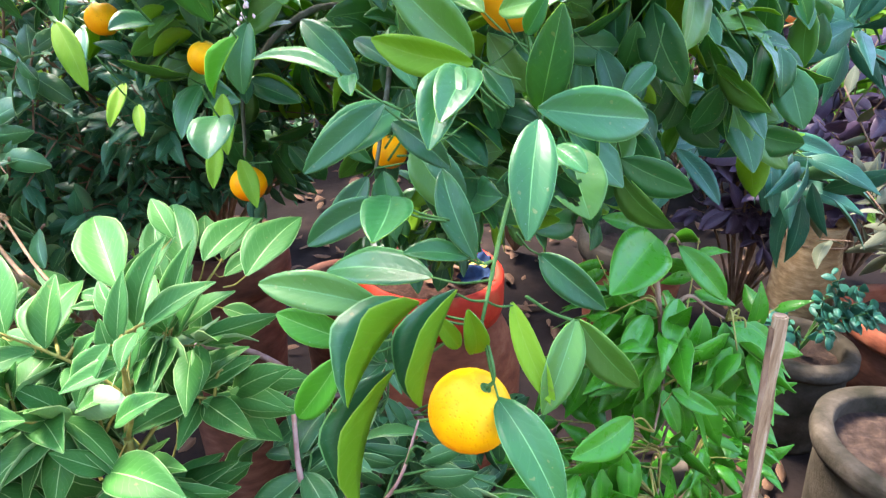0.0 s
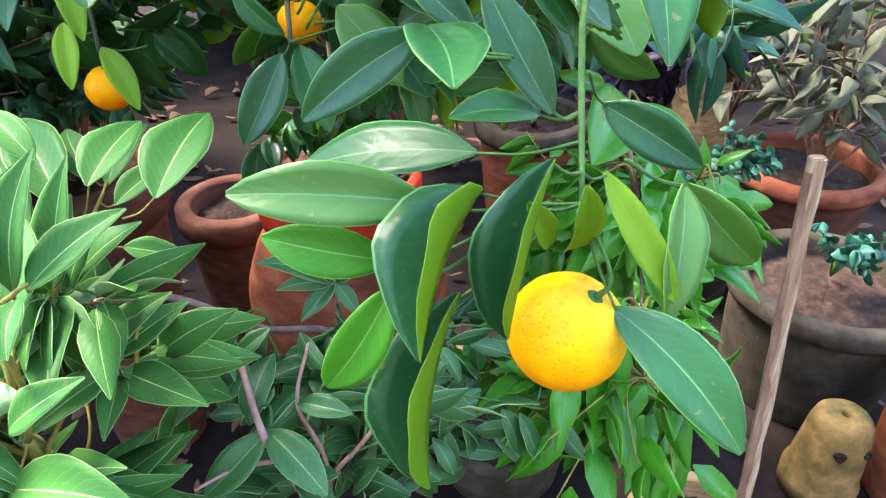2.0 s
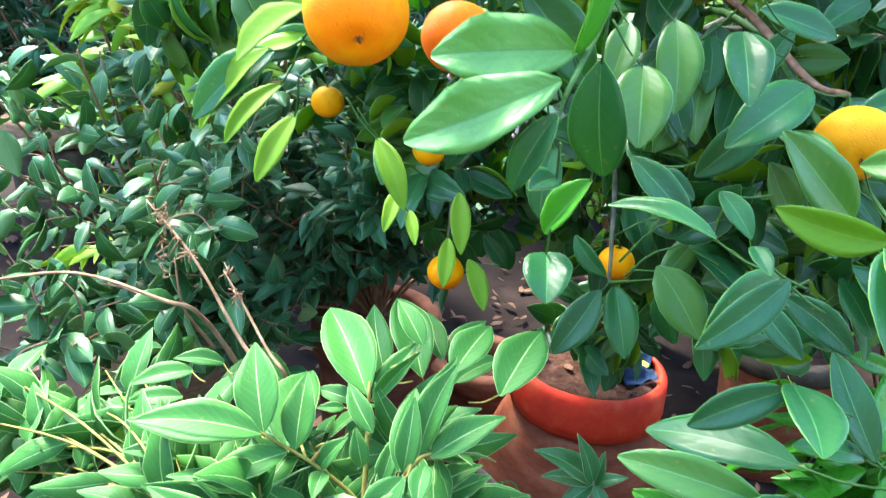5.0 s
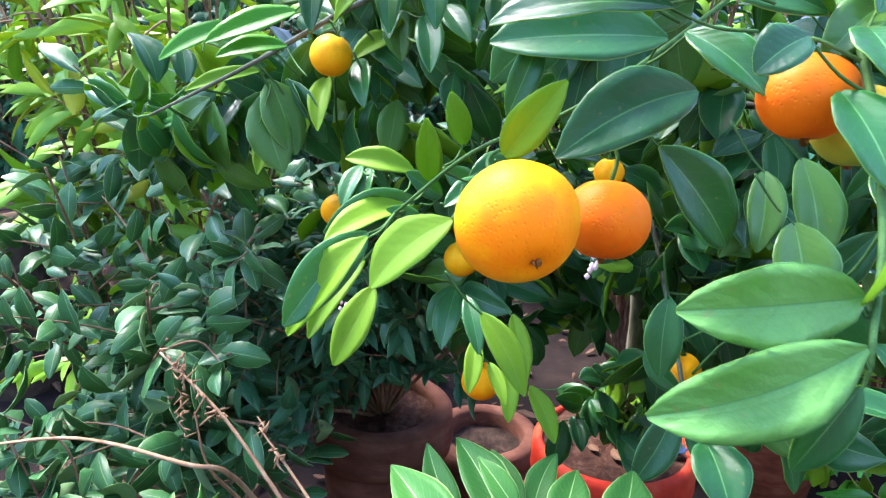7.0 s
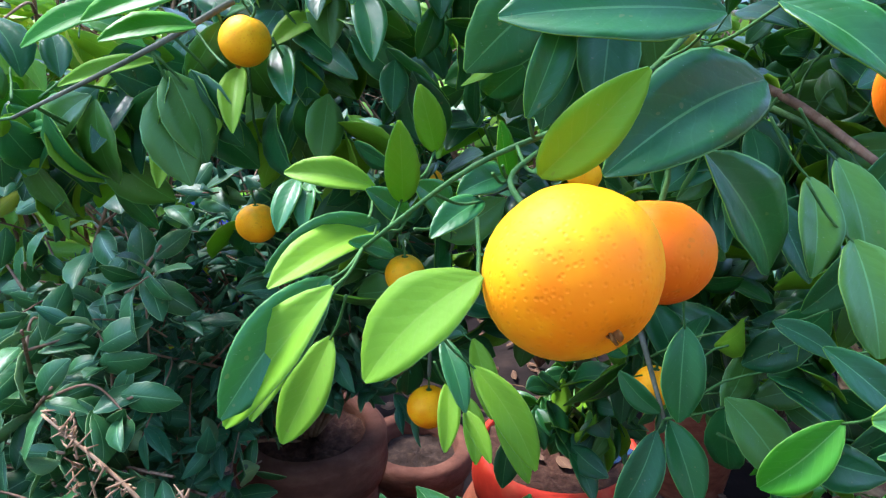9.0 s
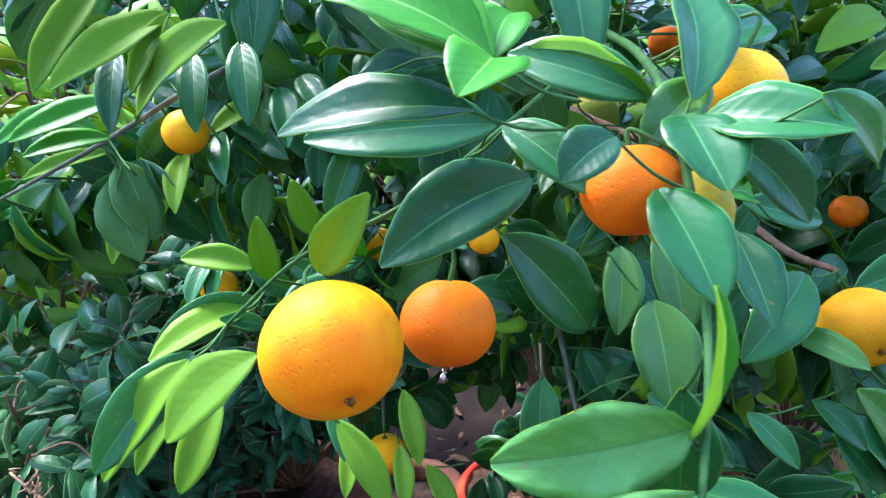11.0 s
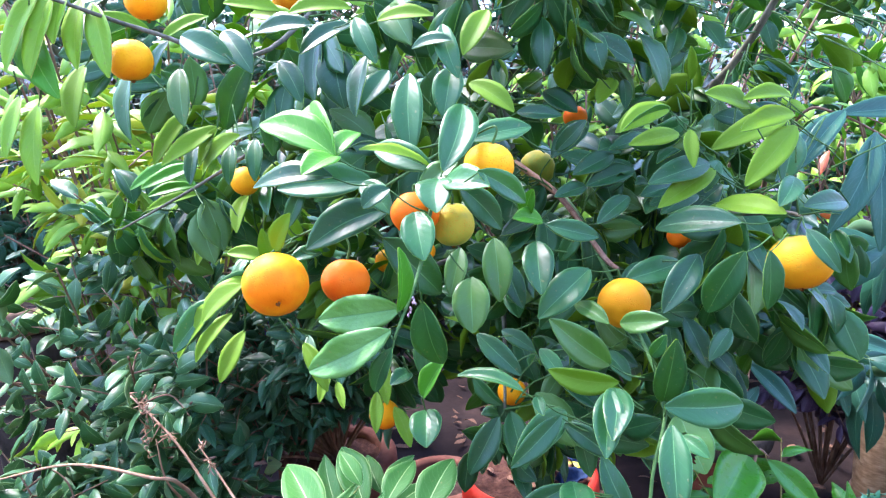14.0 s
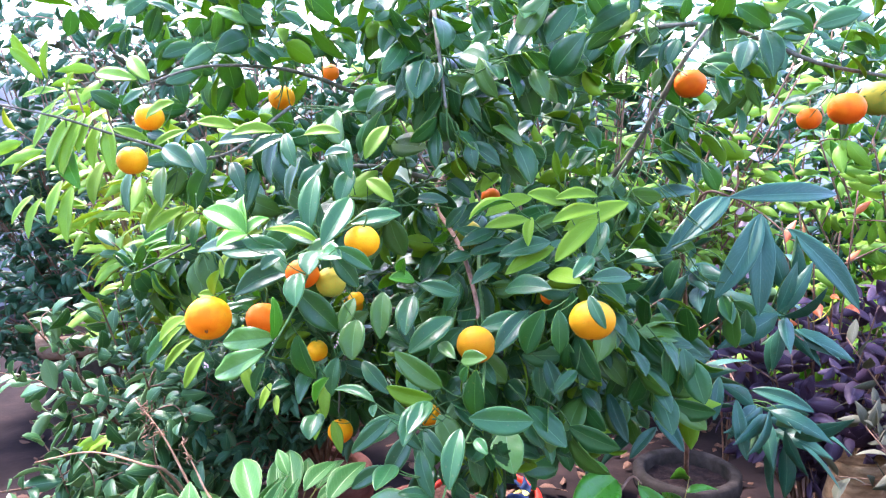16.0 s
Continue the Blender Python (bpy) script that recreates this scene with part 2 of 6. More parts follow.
M_HUMUS = rough_material("dark humus", (0.014, 0.009, 0.007), (0.035, 0.022, 0.016), (0.07, 0.045, 0.03), 40, 1.0, 1.0)
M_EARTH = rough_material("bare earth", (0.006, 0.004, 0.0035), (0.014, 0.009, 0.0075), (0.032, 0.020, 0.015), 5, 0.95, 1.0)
M_SACK = rough_material("burlap sack", (0.09, 0.055, 0.03), (0.16, 0.105, 0.06), (0.23, 0.165, 0.10), 30, 0.95, 0.8, (1, 1, 3))
M_BLUE = rough_material("blue plastic sheet", (0.004, 0.015, 0.20), (0.008, 0.04, 0.42), (0.03, 0.09, 0.55), 12, 0.4, 0.3, (1, 1, 1), 0.5)
M_NAVY = rough_material("dark blue film", (0.004, 0.010, 0.03), (0.010, 0.026, 0.065), (0.018, 0.040, 0.085), 60, 0.75, 0.3, (1, 1, 1), 0.08)
M_WALL = rough_material("weathered whitewash", (0.34, 0.35, 0.33), (0.48, 0.49, 0.47), (0.60, 0.61, 0.59), 3, 0.9, 0.3)
M_BURLAP = rough_material("tan burlap", (0.17, 0.10, 0.045), (0.32, 0.20, 0.09), (0.46, 0.31, 0.16), 30, 0.95, 0.8, (1, 1, 3))
M_MOSSCLAY = rough_material("mossy ochre clay", (0.05, 0.055, 0.018), (0.21, 0.125, 0.04), (0.36, 0.21, 0.075), 22, 0.9, 0.7)
M_STRAW = rough_material("dry pale twig", (0.16, 0.085, 0.045), (0.30, 0.18, 0.10), (0.42, 0.29, 0.18), 60, 0.8, 0.4, (1, 1, 0.3))
M_BUD = rough_material("pink white bud", (0.55, 0.30, 0.34), (0.75, 0.60, 0.60), (0.82, 0.76, 0.74), 300, 0.6, 0.2)
M_CROTON = leaf_material("orange red leaf", (0.30, 0.03, 0.012), (0.60, 0.16, 0.02), (0.65, 0.30, 0.05), 0.4, 0.5, 0.25, (0.7, 0.2, 0.02), 8.0, 0.4)
# grey of the added light-blocking walls, set by how much fill they return
M_SCREEN = rough_material("added screen wall", (0.18, 0.17, 0.15), (0.27, 0.255, 0.23), (0.36, 0.34, 0.31), 3, 0.95, 0.4)
M_SCAR = rough_material("brown blossom scar", (0.16, 0.06, 0.015), (0.26, 0.10, 0.02), (0.34, 0.15, 0.04), 400, 0.9, 0.4)

# ---- shape helpers ----
class Shape:
    """Gathers points, faces, blade coordinates and material slots for one mesh."""

    def __init__(self):
        self.v, self.f, self.uv, self.m, self.n = [], [], [], [], 0

    def add(self, verts, faces, uvs=None, slots=None):
        self.v.append(np.asarray(verts, float))
        self.f += [tuple(i + self.n for i in face) for face in faces]
        self.uv.append(np.zeros((len(verts), 2)) if uvs is None else uvs)
        self.m += [0] * len(faces) if slots is None else list(slots)
        self.n += len(verts)

    def mesh(self, name, mats, smooth=True):
        me = bpy.data.meshes.new(name)
        me.from_pydata(np.concatenate(self.v).tolist(), [], self.f)
        for m in mats:
            me.materials.append(m)
        me.polygons.foreach_set("material_index", self.m)
        me.polygons.foreach_set("use_smooth", [smooth] * len(self.f))
        layer = me.uv_layers.new(name="UVMap")
        loops = np.zeros(len(me.loops), dtype=np.int32)
        me.loops.foreach_get("vertex_index", loops)
        layer.data.foreach_set("uv", np.concatenate(self.uv)[loops].astype(np.float32).ravel())
        me.update()
        return me


def thing(name, x=0.0, y=0.0, z=0.0, label="", category="", group="", kind=""):
    ob = new(name)
    ob.location = (x, y, z)
    ob.empty_display_size = 0.05
    return tagged(ob, label, category, group, kind)


def part(name, shape, mats, parent, label="", kind="", smooth=True):
    """One mesh object under a thing, its points given in the thing's own frame."""
    ob = new(name, shape.mesh(name, mats if isinstance(mats, (list, tuple)) else [mats], smooth))
    ob.parent = parent
    return tagged(ob, label, kind=kind)


BLADES = {
    "citrus": (0.96, 0.70),
    "long": (0.76, 0.98),
    "pointed": (0.66, 1.05),
    "round": (1.0, 0.58),
}


def blade(length, width, fold=15, arch=25, wave=0.0, style="citrus", along=8, across=2, thick=0.0005, twist=0.0):
    """Leaf blade from the stalk at the origin to the tip on +y, face to +z: a top and an under side, joined at the margin."""
    p, q = BLADES[style]
    rows, cols = along + 1, 2 * across + 1
    v = np.linspace(0, 1, rows)
    half = 0.5 * width * np.sin(np.pi * np.clip(v, 0.004, 0.996) ** p) ** q + 0.0006
    a = radians(arch)
    ang = a * (0.5 - v)
    y = np.concatenate([[0], np.cumsum(np.cos((ang[1:] + ang[:-1]) / 2))])
    z = np.concatenate([[0], np.cumsum(np.sin((ang[1:] + ang[:-1]) / 2))])
    k = length / y[-1]
    y, z = y * k, z * k
    f = radians(fold)
    u = np.linspace(-1, 1, cols)
    uu, vv = np.meshgrid(u, v)
    x = uu * half[:, None]
    tw = radians(twist) * (vv - 0.3)
    own = (length * 7919.0) % 1.0
    vee = np.sqrt(uu * uu + 0.004) - 0.063 if fold > 40 else 1.35 * (np.sqrt(uu * uu + 0.05) - 0.2236) - 0.30 * uu * uu
    lift = half[:, None] * (math.sin(f) * vee + wave * uu * uu * np.sin(vv * (11 + 6 * own) + uu * 1.9 + own * 6.28))
    xx = x * math.cos(f) * (1 + 0.07 * (own - 0.5) * np.sign(uu)) + (own - 0.5) * 0.09 * length * np.sin(np.pi * vv)
    px = xx * np.cos(tw) - lift * np.sin(tw)
    pz = z[:, None] + xx * np.sin(tw) + lift * np.cos(tw)
    top = np.stack([px, np.broadcast_to(y[:, None], px.shape), pz], -1).reshape(-1, 3)
    under = top - (0, 0, thick)
    uv = np.stack([uu * 0.5 + 0.5, vv], -1).reshape(-1, 2)
    faces, slots, n = [], [], rows * cols
    for i in range(along):
        for j in range(cols - 1):
            b = i * cols + j
            faces.append((b, b + 1, b + cols + 1, b + cols))
            slots.append(0)
            faces.append((n + b, n + b + cols, n + b + cols + 1, n + b + 1))
            slots.append(1)
        for j, s in ((0, 1), (cols - 1, -1)):
            b = i * cols + j
            q4 = (b, b + cols, n + b + cols, n + b)
            faces.append(q4 if s > 0 else q4[::-1])
            slots.append(1)
    return np.concatenate([top, under]), faces, np.concatenate([uv, uv]), slots


def blade_frame(base, tip, face, roll=0.0):
    """The pose of a blade from base to tip whose upper side looks towards face, turned by roll degrees about its length."""
    base, tip = Vector(base), Vector(tip)
    yy = (tip - base).normalized()
    zz = Vector(face) - yy * Vector(face).dot(yy)
    if zz.length < 1e-4:
        zz = Vector((1, 0, 0)) - yy * yy.x
    zz.normalize()
    zz = Matrix.Rotation(radians(roll), 3, yy) @ zz
    xx = yy.cross(zz)
    m = Matrix((xx, yy, zz)).transposed().to_4x4()
    m.translation = base
    return m


def put(points, m):
    a = np.array(m)
    return np.asarray(points) @ a[:3, :3].T + a[:3, 3]


def tube(points, radii, sides=7, knobs=0.0, seed=0):
    """A tapered round stem along a line of points."""
    pts = np.array(points, float)
    rng = np.random.default_rng(seed)
    radii = np.interp(np.linspace(0, 1, len(pts)), np.linspace(0, 1, len(radii)), radii)
    verts, faces = [], []
    side = np.array((0.3, 0.9, 0.2))
    for i, p in enumerate(pts):
        d = pts[min(i + 1, len(pts) - 1)] - pts[max(i - 1, 0)]
        d = d / (np.linalg.norm(d) + 1e-9)
        side = side - d * (side @ d)
        side = side / (np.linalg.norm(side) + 1e-9)
        up = np.cross(d, side)
        for k in range(sides):
            t = 2 * math.pi * k / sides
            r = radii[i] * (1 + knobs * rng.uniform(-1, 1))
            verts.append(p + r * (math.cos(t) * side + math.sin(t) * up))
    for i in range(len(pts) - 1):
        for k in range(sides):
            a, b = i * sides + k, i * sides + (k + 1) % sides
            faces.append((a, b, b + sides, a + sides))
    n = len(verts)
    verts += [pts[0], pts[-1]]
    for k in range(sides):
        faces.append((n, (k + 1) % sides, k))
        faces.append((n + 1, (len(pts) - 1) * sides + k, (len(pts) - 1) * sides + (k + 1) % sides))
    return np.array(verts), faces


def smooth_line(points, steps=5):
    """A soft curve through the points."""
    p = np.array(points, float)
    if len(p) < 3:
        t = np.linspace(0, 1, steps + 1)[:, None]
        return p[0] + (p[-1] - p[0]) * t
    q = np.vstack([2 * p[0] - p[1], p, 2 * p[-1] - p[-2]])
    out = []
    for i in range(1, len(q) - 2):
        for s in range(steps):
            t = s / steps
            a, b, c, d = q[i - 1], q[i], q[i + 1], q[i + 2]
            out.append(0.5 * (2 * b + (c - a) * t + (2 * a - 5 * b + 4 * c - d) * t * t + (3 * b - a - 3 * c + d) * t ** 3))
    out.append(p[-1])
    return np.array(out)


def lathe(profile, sides=40, wobble=0.0, seed=0):
    """A turned form from (radius, height) pairs."""
    rng = np.random.default_rng(seed)
    ph = rng.uniform(0, 6.28, 3)
    verts, faces = [], []
    for r, z in profile:
        for k in range(sides):
            t = 2 * math.pi * k / sides
            w = 1 + wobble * (math.sin(2 * t + ph[0]) + 0.6 * math.sin(3 * t + ph[1]) + 0.5 * math.sin(7 * t + ph[2] + z * 9))
            verts.append((r * w * math.cos(t), r * w * math.sin(t), z + wobble * 0.06 * math.sin(3 * t + ph[2])))
    for i in range(len(profile) - 1):
        for k in range(sides):
            a, b = i * sides + k, i * sides + (k + 1) % sides
            faces.append((a, b, b + sides, a + sides))
    return np.array(verts), faces

# ---- ground ----
rng = np.random.default_rng(7)
ground = Shape()
xs = np.unique(np.concatenate([np.linspace(-60, -4, 12), np.linspace(-4, 4, 81), np.linspace(4, 60, 12)]))
gx, gy = np.meshgrid(xs, xs + 1.0)
gz = np.array([[0.022 * noise.noise((x * 2.1, y * 2.1, 0)) + 0.010 * noise.noise((x * 8, y * 8, 3)) for x, y in zip(a, b)] for a, b in zip(gx, gy)])
k = len(xs)
ground.add(np.stack([gx, gy, gz], -1).reshape(-1, 3), [(i * k + j, i * k + j + 1, (i + 1) * k + j + 1, (i + 1) * k + j) for i in range(k - 1) for j in range(k - 1)])
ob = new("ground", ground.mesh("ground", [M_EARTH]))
tagged(ob, "very dark bare earth between the nursery pots", "ground", kind="structure")

litter = Shape()
for i in range(1100):
    x, y = rng.uniform(-2.8, 2.0), rng.uniform(0.2, 3.4)
    a = rng.uniform(0, 6.28)
    l = rng.uniform(0.03, 0.085)
    m = blade_frame((x, y, 0.022), (x + l * math.cos(a), y + l * math.sin(a), 0.02 + rng.uniform(0, 0.02)), (rng.uniform(-.4, .4), rng.uniform(-.4, .4), 1))
    v, f, uv, s = blade(l, l * rng.uniform(0.3, 0.5), 20, rng.uniform(-70, 70), 0.15, "citrus", 4, 1)
    litter.add(put(v, m), f, uv, [0] * len(s))
tagged(new("leaf_litter", litter.mesh("leaf_litter", [M_DRY])), "dry brown fallen leaves scattered over the earth", "leaf litter", kind="stuff")

# far garden wall behind the plants
wall = Shape()
wall.add([(-9, 9.0, 0), (9, 9.0, 0), (9, 9.0, 2.2), (-9, 9.0, 2.2), (-9, 9.25, 0), (9, 9.25, 0), (9, 9.25, 2.2), (-9, 9.25, 2.2)],
         [(0, 1, 2, 3), (5, 4, 7, 6), (3, 2, 6, 7), (1, 5, 6, 2), (4, 0, 3, 7)])
tagged(new("wall_garden", wall.mesh("wall_garden", [M_WALL], False)), "pale whitewashed garden wall behind the plants", "wall", kind="structure")


def screen_wall(name, x0, y0, x1, y1, h, label):
    w = Shape()
    w.add([(x0, y0, 0), (x1, y0, 0), (x1, y1, 0), (x0, y1, 0), (x0, y0, h), (x1, y0, h), (x1, y1, h), (x0, y1, h)],
          [(0, 1, 5, 4), (1, 2, 6, 5), (2, 3, 7, 6), (3, 0, 4, 7), (4, 5, 6, 7)])
    tagged(new(name, w.mesh(name, [M_SCREEN], False)), label, "wall", kind="structure")


# added walls that only hold back low sky light from the plants
screen_wall("wall_south", -6, -2.4, 6, -2.2, 2.6, "added grey screen wall behind the camera, blocking low sky light")
screen_wall("wall_west", -6, -2.2, -5.8, 9.0, 2.4, "added grey screen wall on the west side, blocking low sky light")
screen_wall("wall_east", 5.8, -2.2, 6, 9.0, 2.4, "added grey screen wall on the east side, blocking low sky light")


# ---- pots ----
def pot(name, x, y, radius, height, mat, rim_mat, label, z=0.0, taper=0.72, lip=0.03, seed=1, soil=0.045, rings=0, soil_mat=M_HUMUS, belly=0.0):
    """A round planter with a thick lip and soil inside."""
    p = thing(name, x, y, z, label, "plant pot")
    r, h = radius, height
    prof = [(r * taper * 0.2, 0.0), (r * taper * 0.96, 0.0), (r * taper, 0.012)]
    steps = 26
    for i in range(1, steps):
        t = i / steps
        bulge = 1 + 0.02 * math.sin(t * math.pi) + belly * math.sin(t ** 1.6 * math.pi) + (0.006 * math.sin(t * rings * 6.283) if rings else 0)
        prof.append((r * (taper + (0.94 - taper) * t) * bulge, 0.012 + (h * 0.86 - 0.012) * t))
    body = Shape()
    body.add(*lathe(prof + [(r * 0.9, h * 0.86), (r * 0.86, h * 0.8)], 44, 0.006, seed))
    part("body", body, mat, p)
    t = lip
    rim = Shape()
    rim.add(*lathe([(r * 0.93, h * 0.86), (r + 0.004, h * 0.865), (r + 0.008, h * 0.90), (r + 0.006, h * 0.985), (r - 0.004, h), (r - t * 0.8, h), (r - t, h - 0.008), (r - t * 1.05, h - 0.09), (r * 0.80, h - 0.13)], 44, 0.007, seed + 1))
    part("rim", rim, rim_mat, p)
    top = Shape()
    rings_n, sides = 7, 36
    rg = np.random.default_rng(seed)
    v = [(0, 0, h - soil + 0.01)]
    for i in range(1, rings_n + 1):
        for j in range(sides):
            a = 2 * math.pi * j / sides
            rr = (r - t * 0.9) * i / rings_n
            v.append((rr * math.cos(a), rr * math.sin(a), h - soil + rg.uniform(-0.006, 0.008)))
    f = [(0, 1 + j, 1 + (j + 1) % sides) for j in range(sides)]
    for i in range(rings_n - 1):
        for j in range(sides):
            a, b = 1 + i * sides + j, 1 + i * sides + (j + 1) % sides
            f.append((a, a + sides, b + sides, b))
    top.add(v, f)
    part("soil", top, soil_mat, p)
    return p


TREE = (-0.065, 1.165)
pot("tree_planter", TREE[0], TREE[1], 0.138, 0.605, M_CLAY, M_RIM, "large terracotta planter with a red painted rim", rings=7, belly=0.46, taper=0.9, seed=3, lip=0.012, soil=0.010, soil_mat=M_SOIL)
pot("terracotta_pot", -0.30, 1.48, 0.12, 0.40, M_CLAY_B, M_CLAY_B, "brown terracotta pot behind the mandarin planter", seed=15)
pot("terracotta_pot", -0.49, 1.20, 0.125, 0.63, M_CLAY_B, M_CLAY_B, "brown terracotta pot shaded by dark shrub leaves", seed=5, soil=0.02, soil_mat=M_SOIL)
pot("concrete_pot", 0.86, 1.48, 0.13, 0.28, M_STONE, M_STONE, "mossy round concrete pot with small teal plant", taper=0.85, lip=0.03, seed=6)
pot("concrete_pot", 0.93, 1.08, 0.195, 0.30, M_STONE, M_STONE, "mossy round concrete pot with seedlings in it", taper=0.85, lip=0.035, seed=7)
pot("terracotta_pot", 0.97, 0.76, 0.105, 0.28, M_CLAY, M_CLAY, "red-brown terracotta pot leaning on a mossy one", taper=0.8, lip=0.012, seed=8)
pot("terracotta_pot", 0.47, 0.70, 0.115, 0.11, M_BURLAP, M_BURLAP, "shallow pale clay bowl beside the stake", taper=0.8, lip=0.016, seed=18)
pot("concrete_pot", 0.20, 0.98, 0.13, 0.13, M_STONE, M_STONE, "low mossy concrete pot under drooping leaves", taper=0.9, lip=0.02, seed=19)


def upturned_pot(x, y, r, h, mat):
    """An upside-down clay pot with a rounded crown and two dark discs for drain holes."""
    p = thing("upturned_pot", x, y, 0.0, "upturned ochre clay pot, mossy, with drain holes", "plant pot")
    b = Shape()
    b.add(*lathe([(r * 0.92, 0.0), (r * 1.06, 0.004), (r * 1.08, 0.04), (r * 1.0, 0.046), (r * 0.93, h * 0.5), (r * 0.84, h * 0.84), (r * 0.76, h * 0.95), (r * 0.62, h), (r * 0.16, h + 0.004), (r * 0.13, h - 0.004), (r * 0.12, h - 0.03), (0.001, h - 0.031)], 40, 0.008, 41))
    part("body", b, mat, p)
    # no openings: the holes' inner shade is the dark colour of these discs
    for a in (238, 294):
        q = Shape()
        v, f = lathe([(0.0115, -0.008), (0.0110, 0.0022), (0.0095, 0.0030), (0.0005, 0.0022)], 18, 0.05, a)
        d = Vector((math.cos(radians(a)), math.sin(radians(a)), 0.09)).normalized()
        m = d.to_track_quat("Z", "Y").to_matrix().to_4x4()
        m.translation = Vector((math.cos(radians(a)) * r * 0.868, math.sin(radians(a)) * r * 0.868, h * 0.74))
        q.add(put(v, m), f)
        part("drain_hole", q, M_HUMUS, p, "dark disc standing in for a shaded drain hole")


upturned_pot(0.80, 0.81, 0.066, 0.20, M_MOSSCLAY)
# the body's darker clay carries its shade in the colour
pot("terracotta_pot", 1.20, 1.55, 0.195, 0.32, M_CLAY_B, M_CLAY, "wide terracotta pot with broad-leaved plant", seed=9)
pot("terracotta_pot", 0.50, 1.82, 0.16, 0.40, M_CLAY, M_STONE, "brown terracotta pot behind glossy leaves", seed=10)
pot("concrete_pot", 0.50, 1.02, 0.12, 0.18, M_STONE, M_STONE, "dark concrete pot under glossy pointed leaves", seed=11)
pot("concrete_pot", -2.05, 2.20, 0.16, 0.70, M_STONE, M_SACK, "ochre-rimmed concrete pot beside the earth path", taper=0.85, seed=12)
pot("concrete_pot", -1.10, 1.40, 0.16, 0.42, M_SACK, M_SACK, "ochre clay pot under a bare-twigged shrub", taper=0.8, seed=13)

# ---- the mandarin tree ----
tree = thing("mandarin_tree", TREE[0], TREE[1], 0.57, "potted mandarin tree hung with ripe and turning fruit", "tree")
T0 = np.array((TREE[0], TREE[1], 0.57))
boughs = []


def limb(name, points, radii, mat=M_BARK, knobs=0.06, seed=0):
    line = smooth_line(points, 6)
    s = Shape()
    s.add(tube(line - T0, radii, 8, knobs, seed)[0], tube(line - T0, radii, 8, knobs, seed)[1])
    boughs.append(line)
    return part(name, s, mat, tree)


limb("trunk", [(-0.055, 1.17, 0.585), (-0.045, 1.14, 0.78), (-0.06, 1.12, 1.0), (-0.09, 1.14, 1.3), (-0.16, 1.10, 1.6), (-0.19, 1.12, 1.95)], (0.022, 0.018, 0.013, 0.007), seed=1)
limb("branch", [(-0.06, 1.18, 1.05), (-0.03, 0.95, 1.22), (0.0, 0.75, 1.22), (0.022, 0.628, 1.172), (0.042, 0.50, 1.125), (0.045, 0.41, 1.10), (0.025, 0.36, 1.06), (0.012, 0.31, 1.01)], (0.006, 0.0030, 0.0019, 0.0011), M_TWIG, seed=2)
limb("branch", [(-0.08, 1.15, 1.22), (-0.10, 0.85, 1.36), (-0.12, 0.58, 1.34), (-0.14, 0.42, 1.31), (-0.15, 0.345, 1.245), (-0.166, 0.302, 1.20)], (0.006, 0.003, 0.0018, 0.0011), M_TWIG, seed=3)
limb("branch", [(-0.11, 0.62, 1.34), (-0.20, 0.50, 1.29), (-0.25, 0.455, 1.262), (-0.30, 0.45, 1.24), (-0.345, 0.47, 1.20)], (0.0017, 0.0013, 0.0009), M_TWIG, seed=4)
limb("branch", [(-0.05, 1.2, 0.95), (-0.10, 0.95, 1.10), (-0.10, 0.80, 1.03), (-0.10, 0.69, 0.965)], (0.006, 0.004, 0.002), seed=5)
limb("branch", [(-0.05, 1.2, 1.0), (-0.2, 1.0, 1.1), (-0.29, 0.88, 1.03), (-0.30, 0.85, 0.92)], (0.007, 0.004, 0.002), seed=6)
limb("branch", [(-0.10, 1.13, 1.35), (-0.28, 0.95, 1.40), (-0.42, 0.80, 1.33), (-0.52, 0.74, 1.27), (-0.62, 0.72, 1.22)], (0.006, 0.003, 0.0014), seed=7)
limb("branch", [(-0.12, 1.12, 1.45), (-0.30, 0.85, 1.56), (-0.38, 0.62, 1.56), (-0.43, 0.50, 1.52)], (0.006, 0.003, 0.0014), seed=8)
limb("branch", [(-0.05, 1.15, 1.20), (0.10, 0.9, 1.22), (0.17, 0.70, 1.22), (0.19, 0.56, 1.24), (0.185, 0.50, 1.245)], (0.006, 0.003, 0.0014), seed=9)
limb("branch", [(-0.06, 1.18, 1.15), (0.15, 1.05, 1.30), (0.25, 0.95, 1.40), (0.33, 0.90, 1.55), (0.38, 0.92, 1.62)], (0.008, 0.006, 0.003), seed=10)
limb("branch", [(-0.1, 1.13, 1.4), (0.15, 1.15, 1.62), (0.4, 1.1, 1.66), (0.6, 1.06, 1.57), (0.75, 1.1, 1.54)], (0.008, 0.005, 0.003), seed=11)
limb("branch", [(-0.30, 0.70, 1.50), (-0.33, 0.52, 1.42), (-0.40, 0.45, 1.44), (-0.47, 0.40, 1.47), (-0.54, 0.37, 1.49)], (0.003, 0.002, 0.001), seed=13)
limb("branch", [(-0.10, 1.13, 1.40), (-0.135, 1.06, 1.35), (-0.116, 1.00, 1.299), (-0.066, 0.875, 1.268), (-0.020, 0.735, 1.240), (0.017, 0.615, 1.190), (0.026, 0.55, 1.187)], (0.0065, 0.0052, 0.0040, 0.0022), M_BROWN, seed=14)
limb("branch", [(-0.16, 1.10, 1.62), (-0.10, 0.9, 1.68), (-0.05, 0.7, 1.58), (-0.02, 0.6, 1.48)], (0.006, 0.004, 0.002), seed=12)


